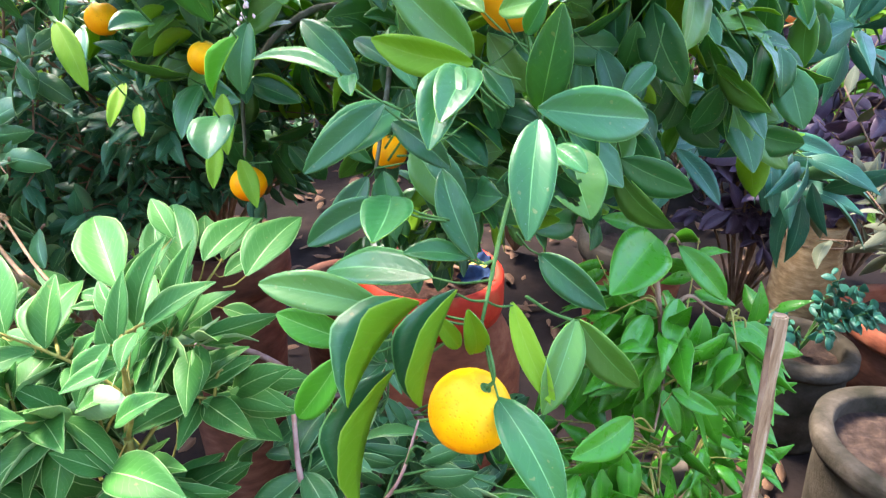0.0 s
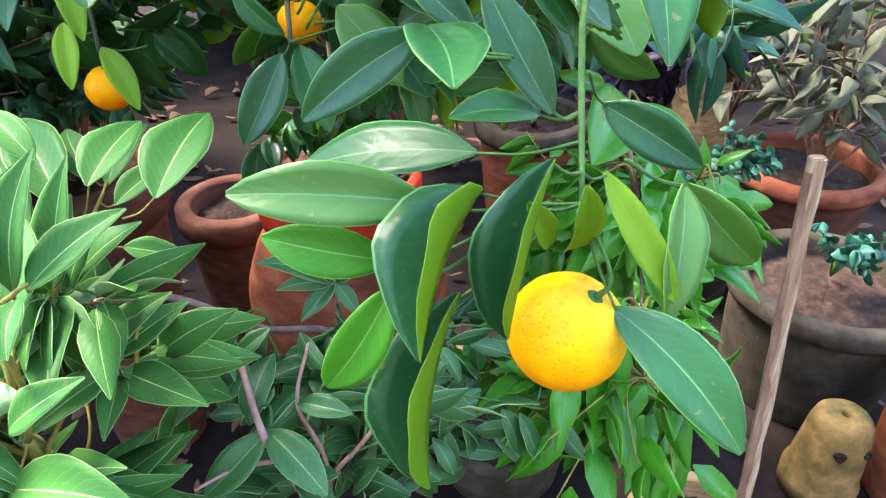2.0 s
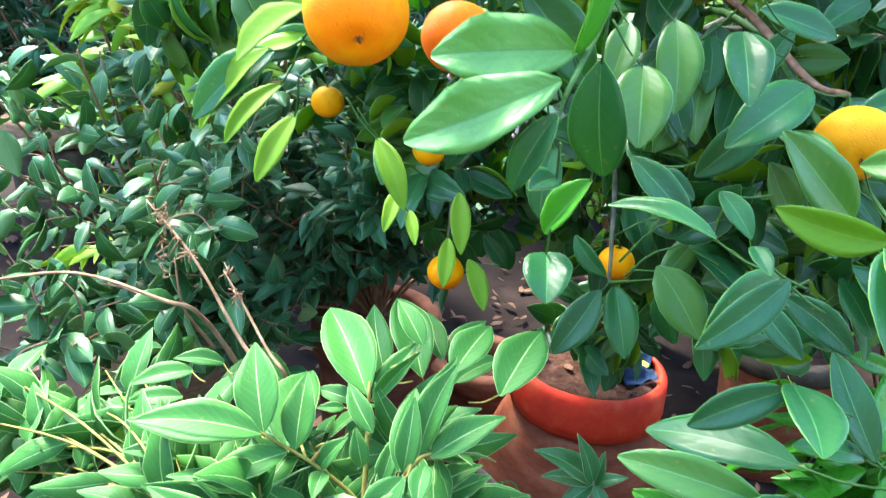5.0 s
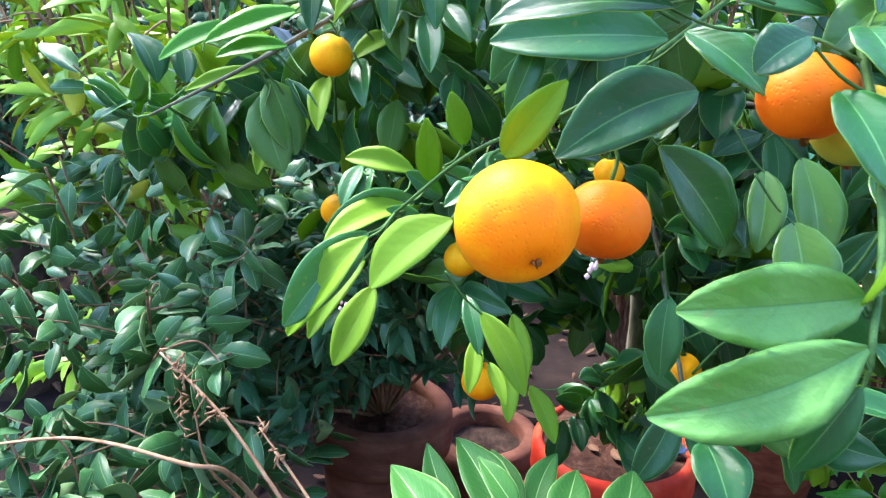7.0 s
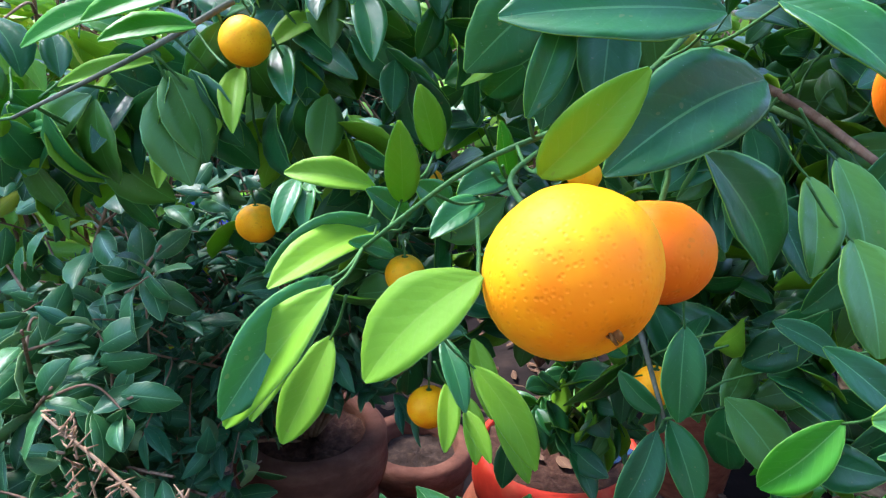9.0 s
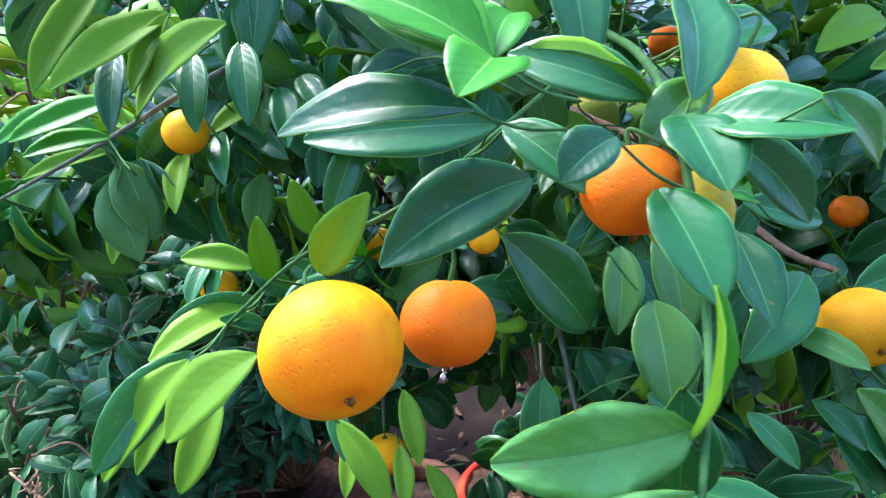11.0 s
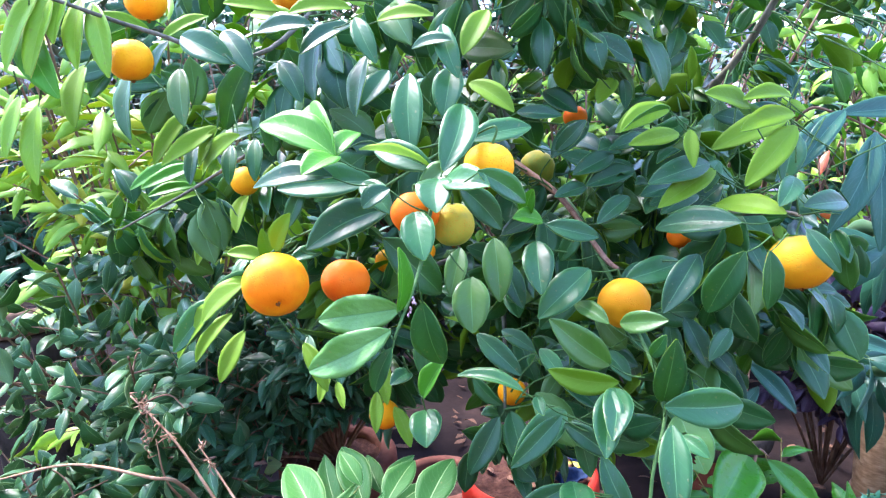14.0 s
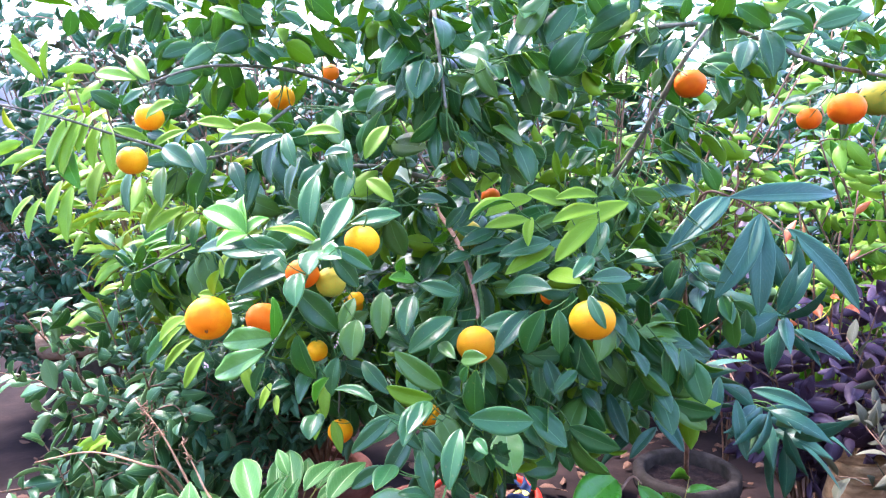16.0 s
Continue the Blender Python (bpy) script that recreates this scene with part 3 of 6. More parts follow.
def nearest_limb(p, lines=None):
    """The gap to the nearest stem, and the spot on it."""
    best = None
    for line in lines or boughs:
        d = np.linalg.norm(line - p, axis=1)
        k = int(d.argmin())
        if best is None or d[k] < best[0]:
            best = (d[k], line[k])
    return best


class Plant:
    """A plant whose leaves are set one by one: its thing, its foot and its stems."""

    def __init__(self, owner, foot, lines, twig):
        self.owner, self.foot, self.lines, self.twig = owner, np.array(foot, float), lines, twig


MANDARIN = Plant(tree, T0, boughs, M_TWIG)


def frame_plant(name, label, foot, stems, mat, twig, category="shrub"):
    """A plant's foot and stems: each a list of points with its thickness."""
    owner = thing(name, *foot, label, category)
    lines = []
    for i, (radii, points) in enumerate(stems):
        line = smooth_line(points, 6)
        lines.append(line)
        s = Shape()
        s.add(*tube(line - np.array(foot), radii, 7, 0.07, i))
        part("stem", s, mat, owner)
    return Plant(owner, foot, lines, twig)


def leaf(bx, by, bz, tx, ty, tz, width=0.42, mats=(M_TOP, M_UNDER), face=(0, -0.8, 0.6), roll=0, fold=25, arch=34, wave=0.05, style="citrus", on=None, stalk=True, hole=None):
    """One leaf from its stalk to its tip; width is a share of its length."""
    on = on or MANDARIN
    b, t = np.array((bx, by, bz)), np.array((tx, ty, tz))
    length = float(np.linalg.norm(t - b))
    s = Shape()
    if hole:
        v, f, uv, sl = blade(length, width * length, fold, arch, wave, style, 18, 7)
        keep = []
        for k, face_ in enumerate(f):
            c = uv[list(face_)].mean(0)
            edge = 0.06 * math.sin(c[1] * 40)
            keep.append(math.hypot((c[0] - hole[0]) / hole[2], (c[1] - hole[1]) / hole[3]) > 1 + edge)
        s.add(v, [q for q, ok in zip(f, keep) if ok], uv, [q for q, ok in zip(sl, keep) if ok])
    else:
        s.add(*blade(length, width * length, fold, arch, wave, style, 10, 3))
    o = part("leaf", s, list(mats), on.owner)
    o.matrix_local = blade_frame(b - on.foot, t - on.foot, face, roll)
    if stalk:
        gap, spot = nearest_limb(b, on.lines)
        end = spot if gap < 0.05 else b + (spot - b) * 0.035 / gap
        st = Shape()
        thick = 0.0006
        line = smooth_line([end, (b + end) / 2 + (0, 0, -0.003), b + (t - b) * 0.03], 4) - on.foot
        st.add(*tube(line, (thick * 1.4, thick), 5))
        part("petiole", st, on.twig, on.owner)
    return o


YOUNG = (M_YOUNG, M_UNDER)
BACK = (M_UNDER, M_TOP)
# sunlit version of the tree's leaves, the glow painted as base colour
LIMEY = (M_FRESH, M_YELLOW)
CRINKLE = (M_CRINKLE, M_UNDER)
PALE = (M_SHRUB, M_SHRUB_U)
SOFT = (M_SOFT, M_SHRUB_U)
GLOSS = (M_JUNGLE, M_YOUNG)
LONG = (M_MANGO, M_DIM_U)
SKY = (0, -0.45, 0.9)

# light green shrub with pinnate shoots, in front of the planter
LIGHT_SHRUB = frame_plant("shrub", "leafy light green shrub with ochre leaf stalks", (-0.36, 0.62, 0.0), [
    ((0.006, 0.0035), [(-0.36, 0.62, 0.0), (-0.34, 0.54, 0.45), (-0.30, 0.47, 0.70), (-0.288, 0.445, 0.79)]),
    ((0.0030, 0.0012), [(-0.288, 0.445, 0.79), (-0.290, 0.46, 0.83), (-0.296, 0.485, 0.875), (-0.300, 0.50, 0.907), (-0.302, 0.508, 0.917)]),
    ((0.0024, 0.0010), [(-0.288, 0.450, 0.81), (-0.297, 0.46, 0.831), (-0.328, 0.461, 0.855), (-0.352, 0.455, 0.874), (-0.373, 0.442, 0.897)]),
    ((0.0024, 0.0010), [(-0.288, 0.445, 0.79), (-0.265, 0.425, 0.845), (-0.240, 0.385, 0.930), (-0.232, 0.394, 0.939), (-0.224, 0.397, 0.943)]),
    ((0.0024, 0.0010), [(-0.295, 0.455, 0.765), (-0.325, 0.440, 0.812), (-0.350, 0.426, 0.822), (-0.390, 0.415, 0.812), (-0.412, 0.408, 0.812)]),
    ((0.0024, 0.0010), [(-0.292, 0.455, 0.76), (-0.262, 0.485, 0.800), (-0.240, 0.491, 0.803), (-0.228, 0.493, 0.797)]),
    ((0.0022, 0.0009), [(-0.290, 0.46, 0.83), (-0.265, 0.52, 0.865), (-0.250, 0.575, 0.885), (-0.246, 0.60, 0.893)]),
], M_OCHRE, M_OCHRE)

# low shrub with reddish twigs
LOW_SHRUB = frame_plant("shrub", "low shrub with reddish twigs and soft green leaves", (-0.10, 0.62, 0.0), [
    ((0.005, 0.0025), [(-0.10, 0.62, 0.0), (-0.12, 0.56, 0.45), (-0.148, 0.51, 0.66), (-0.155, 0.50, 0.71), (-0.168, 0.54, 0.76)]),
    ((0.003, 0.0012), [(-0.12, 0.56, 0.45), (-0.11, 0.53, 0.62), (-0.125, 0.517, 0.715), (-0.11, 0.53, 0.77)]),
    ((0.0055, 0.0042, 0.0028), [(-0.10, 0.62, 0.30), (-0.05, 0.80, 0.50), (-0.10, 0.745, 0.60), (-0.164, 0.68, 0.668), (-0.214, 0.577, 0.795), (-0.25, 0.52, 0.84)]),
    ((0.0025, 0.0012), [(-0.10, 0.62, 0.50), (-0.09, 0.665, 0.64), (-0.084, 0.645, 0.735), (-0.086, 0.638, 0.752)]),
    ((0.0025, 0.0012), [(-0.148, 0.51, 0.66), (-0.18, 0.49, 0.68), (-0.21, 0.475, 0.68)]),
    ((0.0025, 0.0012), [(-0.11, 0.53, 0.60), (-0.06, 0.52, 0.68), (-0.04, 0.55, 0.74)]),
], M_PINK, M_TWIG)

# bush with glossy pointed leaves
GLOSSY_BUSH = frame_plant("shrub", "bush with glossy bright green pointed leaves", (0.50, 1.02, 0.13), [
    ((0.006, 0.003), [(0.50, 1.02, 0.13), (0.34, 0.85, 0.55), (0.25, 0.72, 0.72), (0.235, 0.66, 0.76), (0.22, 0.70, 0.86)]),
    ((0.003, 0.0012), [(0.235, 0.68, 0.80), (0.26, 0.69, 0.825), (0.285, 0.69, 0.81), (0.31, 0.69, 0.795)]),
    ((0.003, 0.0012), [(0.22, 0.70, 0.86), (0.25, 0.76, 0.87), (0.268, 0.769, 0.855)]),
    ((0.003, 0.0012), [(0.25, 0.72, 0.72), (0.24, 0.655, 0.722), (0.22, 0.60, 0.70)]),
    ((0.003, 0.0012), [(0.34, 0.85, 0.55), (0.27, 0.70, 0.60), (0.24, 0.60, 0.60)]),
], M_BROWN, M_OCHRE)

# bush with long dark drooping leaves
LONG_BUSH = frame_plant("shrub", "bush with long dark teal drooping leaves", (0.50, 1.82, 0.36), [
    ((0.008, 0.004), [(0.50, 1.82, 0.36), (0.46, 1.55, 0.8), (0.40, 1.25, 1.10), (0.36, 1.05, 1.30)]),
    ((0.003, 0.0015), [(0.38, 1.15, 1.22), (0.40, 1.05, 1.325), (0.451, 1.044, 1.322), (0.503, 1.02, 1.29), (0.53, 0.98, 1.262)]),
    ((0.003, 0.0015), [(0.46, 1.55, 0.8), (0.50, 1.35, 0.90), (0.525, 1.197, 0.853)]),
    ((0.003, 0.0015), [(0.40, 1.25, 1.10), (0.30, 1.1, 1.08), (0.22, 1.0, 1.0)]),
    ((0.003, 0.0015), [(0.46, 1.55, 0.8), (0.40, 1.25, 0.85), (0.33, 1.05, 0.82)]),
    ((0.003, 0.0015), [(0.43, 1.4, 0.95), (0.52, 1.15, 1.08), (0.58, 1.0, 1.05)]),
], M_BROWN, M_TWIG)

# leaves of the tree, cluster by cluster: stalk, tip, share of width
# the drooping cluster round the low yellow fruit
leaf(-0.043, 0.319, 1.011, -0.115, 0.329, 1.017, 0.33, fold=22)
leaf(-0.018, 0.354, 1.013, -0.091, 0.395, 0.992, 0.34, fold=10, roll=25)
leaf(-0.059, 0.314, 0.991, -0.105, 0.325, 1.000, 0.42, mats=YOUNG)
leaf(-0.061, 0.290, 0.997, -0.087, 0.290, 0.955, 0.40, mats=YOUNG)
leaf(-0.023, 0.321, 1.014, -0.055, 0.270, 0.980, 0.80, fold=66, roll=50)
leaf(-0.035, 0.303, 0.981, -0.052, 0.275, 0.908, 0.66, fold=66, roll=50)
leaf(-0.002, 0.305, 1.032, -0.019, 0.290, 0.967, 0.66, fold=66, roll=50)
leaf(0.029, 0.331, 1.011, 0.054, 0.299, 0.965, 0.24, mats=BACK, fold=25)
leaf(0.067, 0.334, 1.000, 0.048, 0.296, 0.961, 0.40, roll=-15)
leaf(0.068, 0.334, 1.000, 0.107, 0.328, 0.959, 0.42, roll=35)
leaf(0.022, 0.292, 0.974, 0.055, 0.244, 0.941, 0.40, arch=45)
leaf(0.007, 0.336, 1.035, -0.014, 0.365, 1.077, 0.36)
leaf(0.003, 0.339, 1.034, -0.033, 0.333, 1.038, 0.40, roll=20)
leaf(-0.042, 0.333, 1.069, -0.085, 0.328, 1.043, 0.38, roll=-10)
leaf(-0.040, 0.337, 1.070, -0.042, 0.282, 1.068, 0.50, arch=10)
leaf(0.048, 0.382, 1.018, 0.088, 0.356, 0.995, 0.44, roll=25)
leaf(0.004, 0.290, 1.029, 0.009, 0.314, 0.987, 0.30, mats=BACK, fold=30)
leaf(-0.013, 0.298, 1.020, 0.000, 0.308, 0.994, 0.35, mats=BACK, fold=30)
leaf(0.037, 0.348, 1.112, 0.032, 0.302, 1.063, 0.38)
leaf(0.040, 0.389, 1.108, 0.112, 0.418, 1.097, 0.46, roll=10)
# the right hand twigs above it
leaf(-0.046, 0.359, 1.115, -0.087, 0.338, 1.081, 0.34, roll=-10)
leaf(-0.043, 0.371, 1.102, -0.009, 0.356, 1.081, 0.42, roll=20)
leaf(-0.007, 0.356, 1.137, -0.018, 0.308, 1.106, 0.42)
leaf(-0.005, 0.604, 1.161, -0.054, 0.602, 1.106, 0.46, roll=-15)
leaf(-0.166, 0.433, 1.085, -0.162, 0.394, 1.068, 0.75, style="round")
leaf(-0.145, 0.424, 1.138, -0.169, 0.435, 1.097, 0.55, mats=YOUNG, fold=40, roll=20)
leaf(-0.108, 0.684, 0.957, -0.148, 0.655, 0.890, 0.45)
leaf(-0.093, 0.695, 0.960, -0.075, 0.658, 0.896, 0.50)
leaf(-0.076, 0.393, 1.121, -0.134, 0.415, 1.126, 0.30, fold=35, roll=30)
leaf(-0.294, 0.480, 1.136, -0.266, 0.455, 1.094, 0.34, mats=BACK, fold=30)
leaf(-0.141, 0.701, 1.007, -0.104, 0.690, 0.971, 0.40, roll=25)
# the twig with crinkled pale leaves beside the large fruit
leaf(-0.163, 0.318, 1.218, -0.224, 0.316, 1.211, 0.50, mats=CRINKLE, wave=0.22, roll=-20)
leaf(-0.168, 0.302, 1.207, -0.232, 0.307, 1.175, 0.42, mats=CRINKLE, wave=0.22, roll=-10)
leaf(-0.165, 0.317, 1.215, -0.161, 0.315, 1.264, 0.35, mats=YOUNG, fold=35, face=(0.8,-0.6,0.2))
leaf(-0.101, 0.528, 1.228, -0.096, 0.492, 1.171, 0.48)
leaf(-0.058, 0.524, 1.224, -0.056, 0.472, 1.183, 0.50)
leaf(-0.005, 0.534, 1.192, -0.059, 0.496, 1.152, 0.48)
leaf(-0.152, 0.355, 1.212, -0.142, 0.375, 1.153, 0.48, roll=20)
leaf(-0.305, 0.374, 1.224, -0.339, 0.365, 1.195, 0.52, mats=BACK, fold=18, roll=15)
leaf(-0.364, 0.502, 1.142, -0.389, 0.484, 1.092, 0.42, mats=BACK, fold=20, roll=10)
leaf(-0.168, 0.301, 1.194, -0.183, 0.303, 1.160, 0.40)
leaf(-0.340, 0.513, 1.195, -0.386, 0.466, 1.183, 0.38, mats=BACK, fold=28, roll=20)
leaf(-0.355, 0.438, 1.195, -0.398, 0.425, 1.141, 0.40, mats=BACK, fold=28, roll=20)
leaf(-0.191, 0.446, 1.274, -0.260, 0.412, 1.245, 0.46, roll=-8)
leaf(-0.284, 0.401, 1.247, -0.260, 0.379, 1.282, 0.40, roll=20, mats=BACK)
leaf(-0.283, 0.434, 1.261, -0.268, 0.447, 1.298, 0.38, roll=15)
leaf(-0.328, 0.506, 1.211, -0.329, 0.490, 1.252, 0.40, fold=30, mats=BACK)
leaf(-0.342, 0.532, 1.212, -0.388, 0.534, 1.219, 0.40, fold=30, mats=BACK)
leaf(-0.202, 0.463, 1.243, -0.153, 0.484, 1.183, 0.50)
leaf(-0.171, 0.525, 1.134, -0.175, 0.508, 1.083, 0.50)
# the bright rosette and the leaves round it
leaf(-0.216, 0.368, 1.327, -0.283, 0.394, 1.354, 0.48, mats=YOUNG, roll=10)
leaf(-0.216, 0.368, 1.327, -0.252, 0.433, 1.368, 0.45, mats=YOUNG, roll=-20)
leaf(-0.216, 0.368, 1.327, -0.204, 0.404, 1.343, 0.50, mats=YOUNG)
leaf(-0.216, 0.368, 1.327, -0.230, 0.327, 1.317, 0.60, mats=YOUNG)
leaf(-0.222, 0.379, 1.310, -0.292, 0.388, 1.303, 0.40, roll=15)
leaf(-0.175, 0.368, 1.300, -0.195, 0.359, 1.287, 0.75, style="round")
leaf(-0.146, 0.419, 1.309, -0.201, 0.387, 1.330, 0.30, fold=30, roll=30, mats=BACK)
leaf(-0.146, 0.419, 1.309, -0.201, 0.446, 1.329, 0.42, roll=-10)
leaf(-0.171, 0.482, 1.392, -0.167, 0.439, 1.319, 0.36)
leaf(-0.119, 0.460, 1.330, -0.062, 0.491, 1.339, 0.40, fold=20)
leaf(-0.136, 0.401, 1.309, -0.123, 0.471, 1.362, 0.40, fold=30, roll=15)
leaf(-0.134, 0.396, 1.302, -0.097, 0.361, 1.300, 0.55)
leaf(-0.106, 0.367, 1.311, -0.070, 0.387, 1.283, 0.42, roll=10)
leaf(-0.139, 0.399, 1.303, -0.138, 0.362, 1.281, 0.75, style="round")
leaf(-0.157, 0.375, 1.280, -0.147, 0.342, 1.248, 0.60, style="round")
leaf(-0.122, 0.403, 1.295, -0.090, 0.393, 1.261, 0.50, roll=10)
leaf(-0.048, 0.534, 1.239, 0.005, 0.539, 1.224, 0.45)
leaf(0.001, 0.425, 1.131, -0.052, 0.406, 1.180, 0.42, roll=-10)
leaf(0.017, 0.476, 1.153, 0.054, 0.444, 1.165, 0.45, roll=10)
leaf(0.007, 0.481, 1.151, -0.021, 0.519, 1.160, 0.40)
leaf(0.032, 0.540, 1.178, 0.092, 0.562, 1.190, 0.48)
leaf(0.001, 0.377, 1.135, -0.055, 0.378, 1.146, 0.40, fold=30, mats=BACK, roll=-30)
leaf(0.177, 0.469, 1.239, 0.196, 0.444, 1.205, 0.36, fold=25, roll=20)
leaf(0.141, 0.454, 1.224, 0.142, 0.455, 1.170, 0.45, roll=-20)
leaf(0.130, 0.496, 1.242, 0.065, 0.557, 1.228, 0.36, fold=20)
leaf(0.167, 0.490, 1.250, 0.125, 0.561, 1.250, 0.34, fold=20, mats=BACK)
leaf(0.188, 0.533, 1.327, 0.135, 0.505, 1.275, 0.36, mats=BACK, fold=25)
leaf(0.235, 0.667, 1.338, 0.142, 0.644, 1.300, 0.34, mats=BACK, fold=25)
leaf(0.123, 0.462, 1.222, 0.099, 0.486, 1.159, 0.46)
leaf(0.044, 0.414, 1.101, 0.049, 0.391, 1.166, 0.40)
leaf(-0.002, 0.368, 1.134, -0.013, 0.310, 1.119, 0.40)
leaf(-0.041, 0.388, 1.105, -0.084, 0.342, 1.087, 0.42, roll=-10)
leaf(-0.206, 0.454, 1.298, -0.293, 0.446, 1.295, 0.45)
leaf(-0.207, 0.415, 1.301, -0.179, 0.389, 1.277, 0.50)
leaf(-0.125, 0.414, 1.315, -0.156, 0.398, 1.290, 0.50)
# right hand leaves over the ochre fruit, and arching leaves on the upper left twig
leaf(-0.389, 0.494, 1.371, -0.425, 0.477, 1.320, 0.34, mats=BACK, fold=25)
leaf(-0.351, 0.463, 1.352, -0.377, 0.473, 1.318, 0.34, mats=BACK, fold=25)
leaf(-0.319, 0.436, 1.345, -0.379, 0.480, 1.303, 0.34, mats=BACK, fold=25)
leaf(-0.442, 0.496, 1.416, -0.435, 0.460, 1.345, 0.34, roll=25)
leaf(-0.489, 0.489, 1.418, -0.486, 0.455, 1.359, 0.36, mats=BACK, fold=25)
leaf(-0.362, 0.470, 1.492, -0.418, 0.487, 1.473, 0.40, mats=BACK, fold=25)
leaf(-0.297, 0.509, 1.459, -0.344, 0.491, 1.466, 0.42, mats=BACK, fold=25)
leaf(-0.216, 0.462, 1.449, -0.268, 0.445, 1.446, 0.40, mats=BACK, fold=25)
leaf(-0.352, 0.485, 1.350, -0.316, 0.476, 1.413, 0.40, roll=30)
leaf(-0.521, 0.798, 1.234, -0.524, 0.732, 1.163, 0.34, mats=BACK, fold=30)
leaf(-0.536, 0.819, 1.235, -0.544, 0.755, 1.169, 0.30, roll=30)
leaf(-0.463, 0.785, 1.254, -0.460, 0.727, 1.208, 0.34, mats=BACK, fold=30)
leaf(-0.432, 0.791, 1.271, -0.416, 0.735, 1.230, 0.36, roll=20)
leaf(-0.409, 0.814, 1.276, -0.364, 0.763, 1.247, 0.34, roll=20)
leaf(-0.553, 0.800, 1.242, -0.574, 0.740, 1.190, 0.34)
leaf(-0.401, 0.821, 1.296, -0.434, 0.770, 1.272, 0.40, mats=BACK, fold=25)
leaf(-0.524, 0.765, 1.260, -0.591, 0.736, 1.242, 0.26, mats=BACK, fold=35)
leaf(-0.557, 0.800, 1.303, -0.629, 0.766, 1.269, 0.30, mats=YOUNG)
leaf(-0.603, 0.816, 1.292, -0.541, 0.789, 1.270, 0.34, mats=YOUNG)
leaf(-0.380, 0.800, 1.294, -0.344, 0.766, 1.256, 0.34)
leaf(-0.359, 0.732, 1.312, -0.348, 0.685, 1.266, 0.40)
leaf(-0.341, 0.736, 1.321, -0.315, 0.694, 1.291, 0.42)
# leaves of the light green shrub
leaf(-0.301, 0.500, 0.909, -0.372, 0.600, 0.933, 0.44, mats=PALE, face=SKY, fold=34, on=LIGHT_SHRUB, style="long", wave=0.06)
leaf(-0.266, 0.560, 0.897, -0.318, 0.660, 0.925, 0.42, mats=PALE, face=SKY, fold=34, on=LIGHT_SHRUB, style="long", wave=0.06)
leaf(-0.293, 0.497, 0.907, -0.257, 0.500, 0.959, 0.30, mats=PALE, face=SKY, fold=48, roll=25, on=LIGHT_SHRUB, style="long", wave=0.06)
leaf(-0.287, 0.470, 0.894, -0.318, 0.500, 0.917, 0.40, mats=PALE, face=SKY, on=LIGHT_SHRUB, style="long", wave=0.06)
leaf(-0.234, 0.400, 0.937, -0.215, 0.430, 0.997, 0.38, mats=PALE, face=SKY, fold=34, on=LIGHT_SHRUB, style="long", wave=0.06)
leaf(-0.241, 0.385, 0.933, -0.241, 0.410, 0.977, 0.36, mats=PALE, face=SKY, on=LIGHT_SHRUB, style="long", wave=0.06)
leaf(-0.225, 0.395, 0.941, -0.179, 0.420, 0.966, 0.42, mats=PALE, face=SKY, on=LIGHT_SHRUB, style="long", wave=0.06)
leaf(-0.226, 0.385, 0.942, -0.224, 0.355, 0.932, 0.50, mats=PALE, face=SKY, on=LIGHT_SHRUB, style="long", wave=0.06)
leaf(-0.237, 0.370, 0.942, -0.257, 0.350, 0.902, 0.50, mats=PALE, face=SKY, on=LIGHT_SHRUB, style="long", wave=0.06)
leaf(-0.227, 0.366, 0.929, -0.263, 0.345, 0.918, 0.42, mats=PALE, face=SKY, on=LIGHT_SHRUB, style="long", wave=0.06)
leaf(-0.271, 0.440, 0.869, -0.264, 0.460, 0.905, 0.42, mats=PALE, face=SKY, on=LIGHT_SHRUB, style="long", wave=0.06)
leaf(-0.289, 0.450, 0.875, -0.299, 0.460, 0.904, 0.50, mats=PALE, face=SKY, on=LIGHT_SHRUB, style="long", wave=0.06)
leaf(-0.371, 0.445, 0.895, -0.403, 0.500, 0.942, 0.50, mats=PALE, face=SKY, on=LIGHT_SHRUB, style="long", wave=0.06)
leaf(-0.371, 0.440, 0.897, -0.464, 0.410, 0.911, 0.36, mats=PALE, face=SKY, on=LIGHT_SHRUB, style="long", wave=0.06)
leaf(-0.349, 0.457, 0.874, -0.355, 0.500, 0.922, 0.48, mats=PALE, face=SKY, on=LIGHT_SHRUB, style="long", wave=0.06)
leaf(-0.354, 0.450, 0.875, -0.411, 0.410, 0.866, 0.42, mats=PALE, face=SKY, on=LIGHT_SHRUB, style="long", wave=0.06)
leaf(-0.330, 0.462, 0.855, -0.308, 0.470, 0.885, 0.50, mats=PALE, face=SKY, on=LIGHT_SHRUB, style="long", wave=0.06)
leaf(-0.326, 0.460, 0.855, -0.324, 0.430, 0.850, 0.55, mats=PALE, face=SKY, on=LIGHT_SHRUB, style="long", wave=0.06)
leaf(-0.391, 0.420, 0.808, -0.446, 0.390, 0.870, 0.42, mats=PALE, face=SKY, on=LIGHT_SHRUB, style="long", wave=0.06)
leaf(-0.363, 0.430, 0.817, -0.415, 0.410, 0.867, 0.42, mats=PALE, face=SKY, on=LIGHT_SHRUB, style="long", wave=0.06)
leaf(-0.333, 0.440, 0.819, -0.369, 0.430, 0.854, 0.50, mats=PALE, face=SKY, on=LIGHT_SHRUB, style="long", wave=0.06)
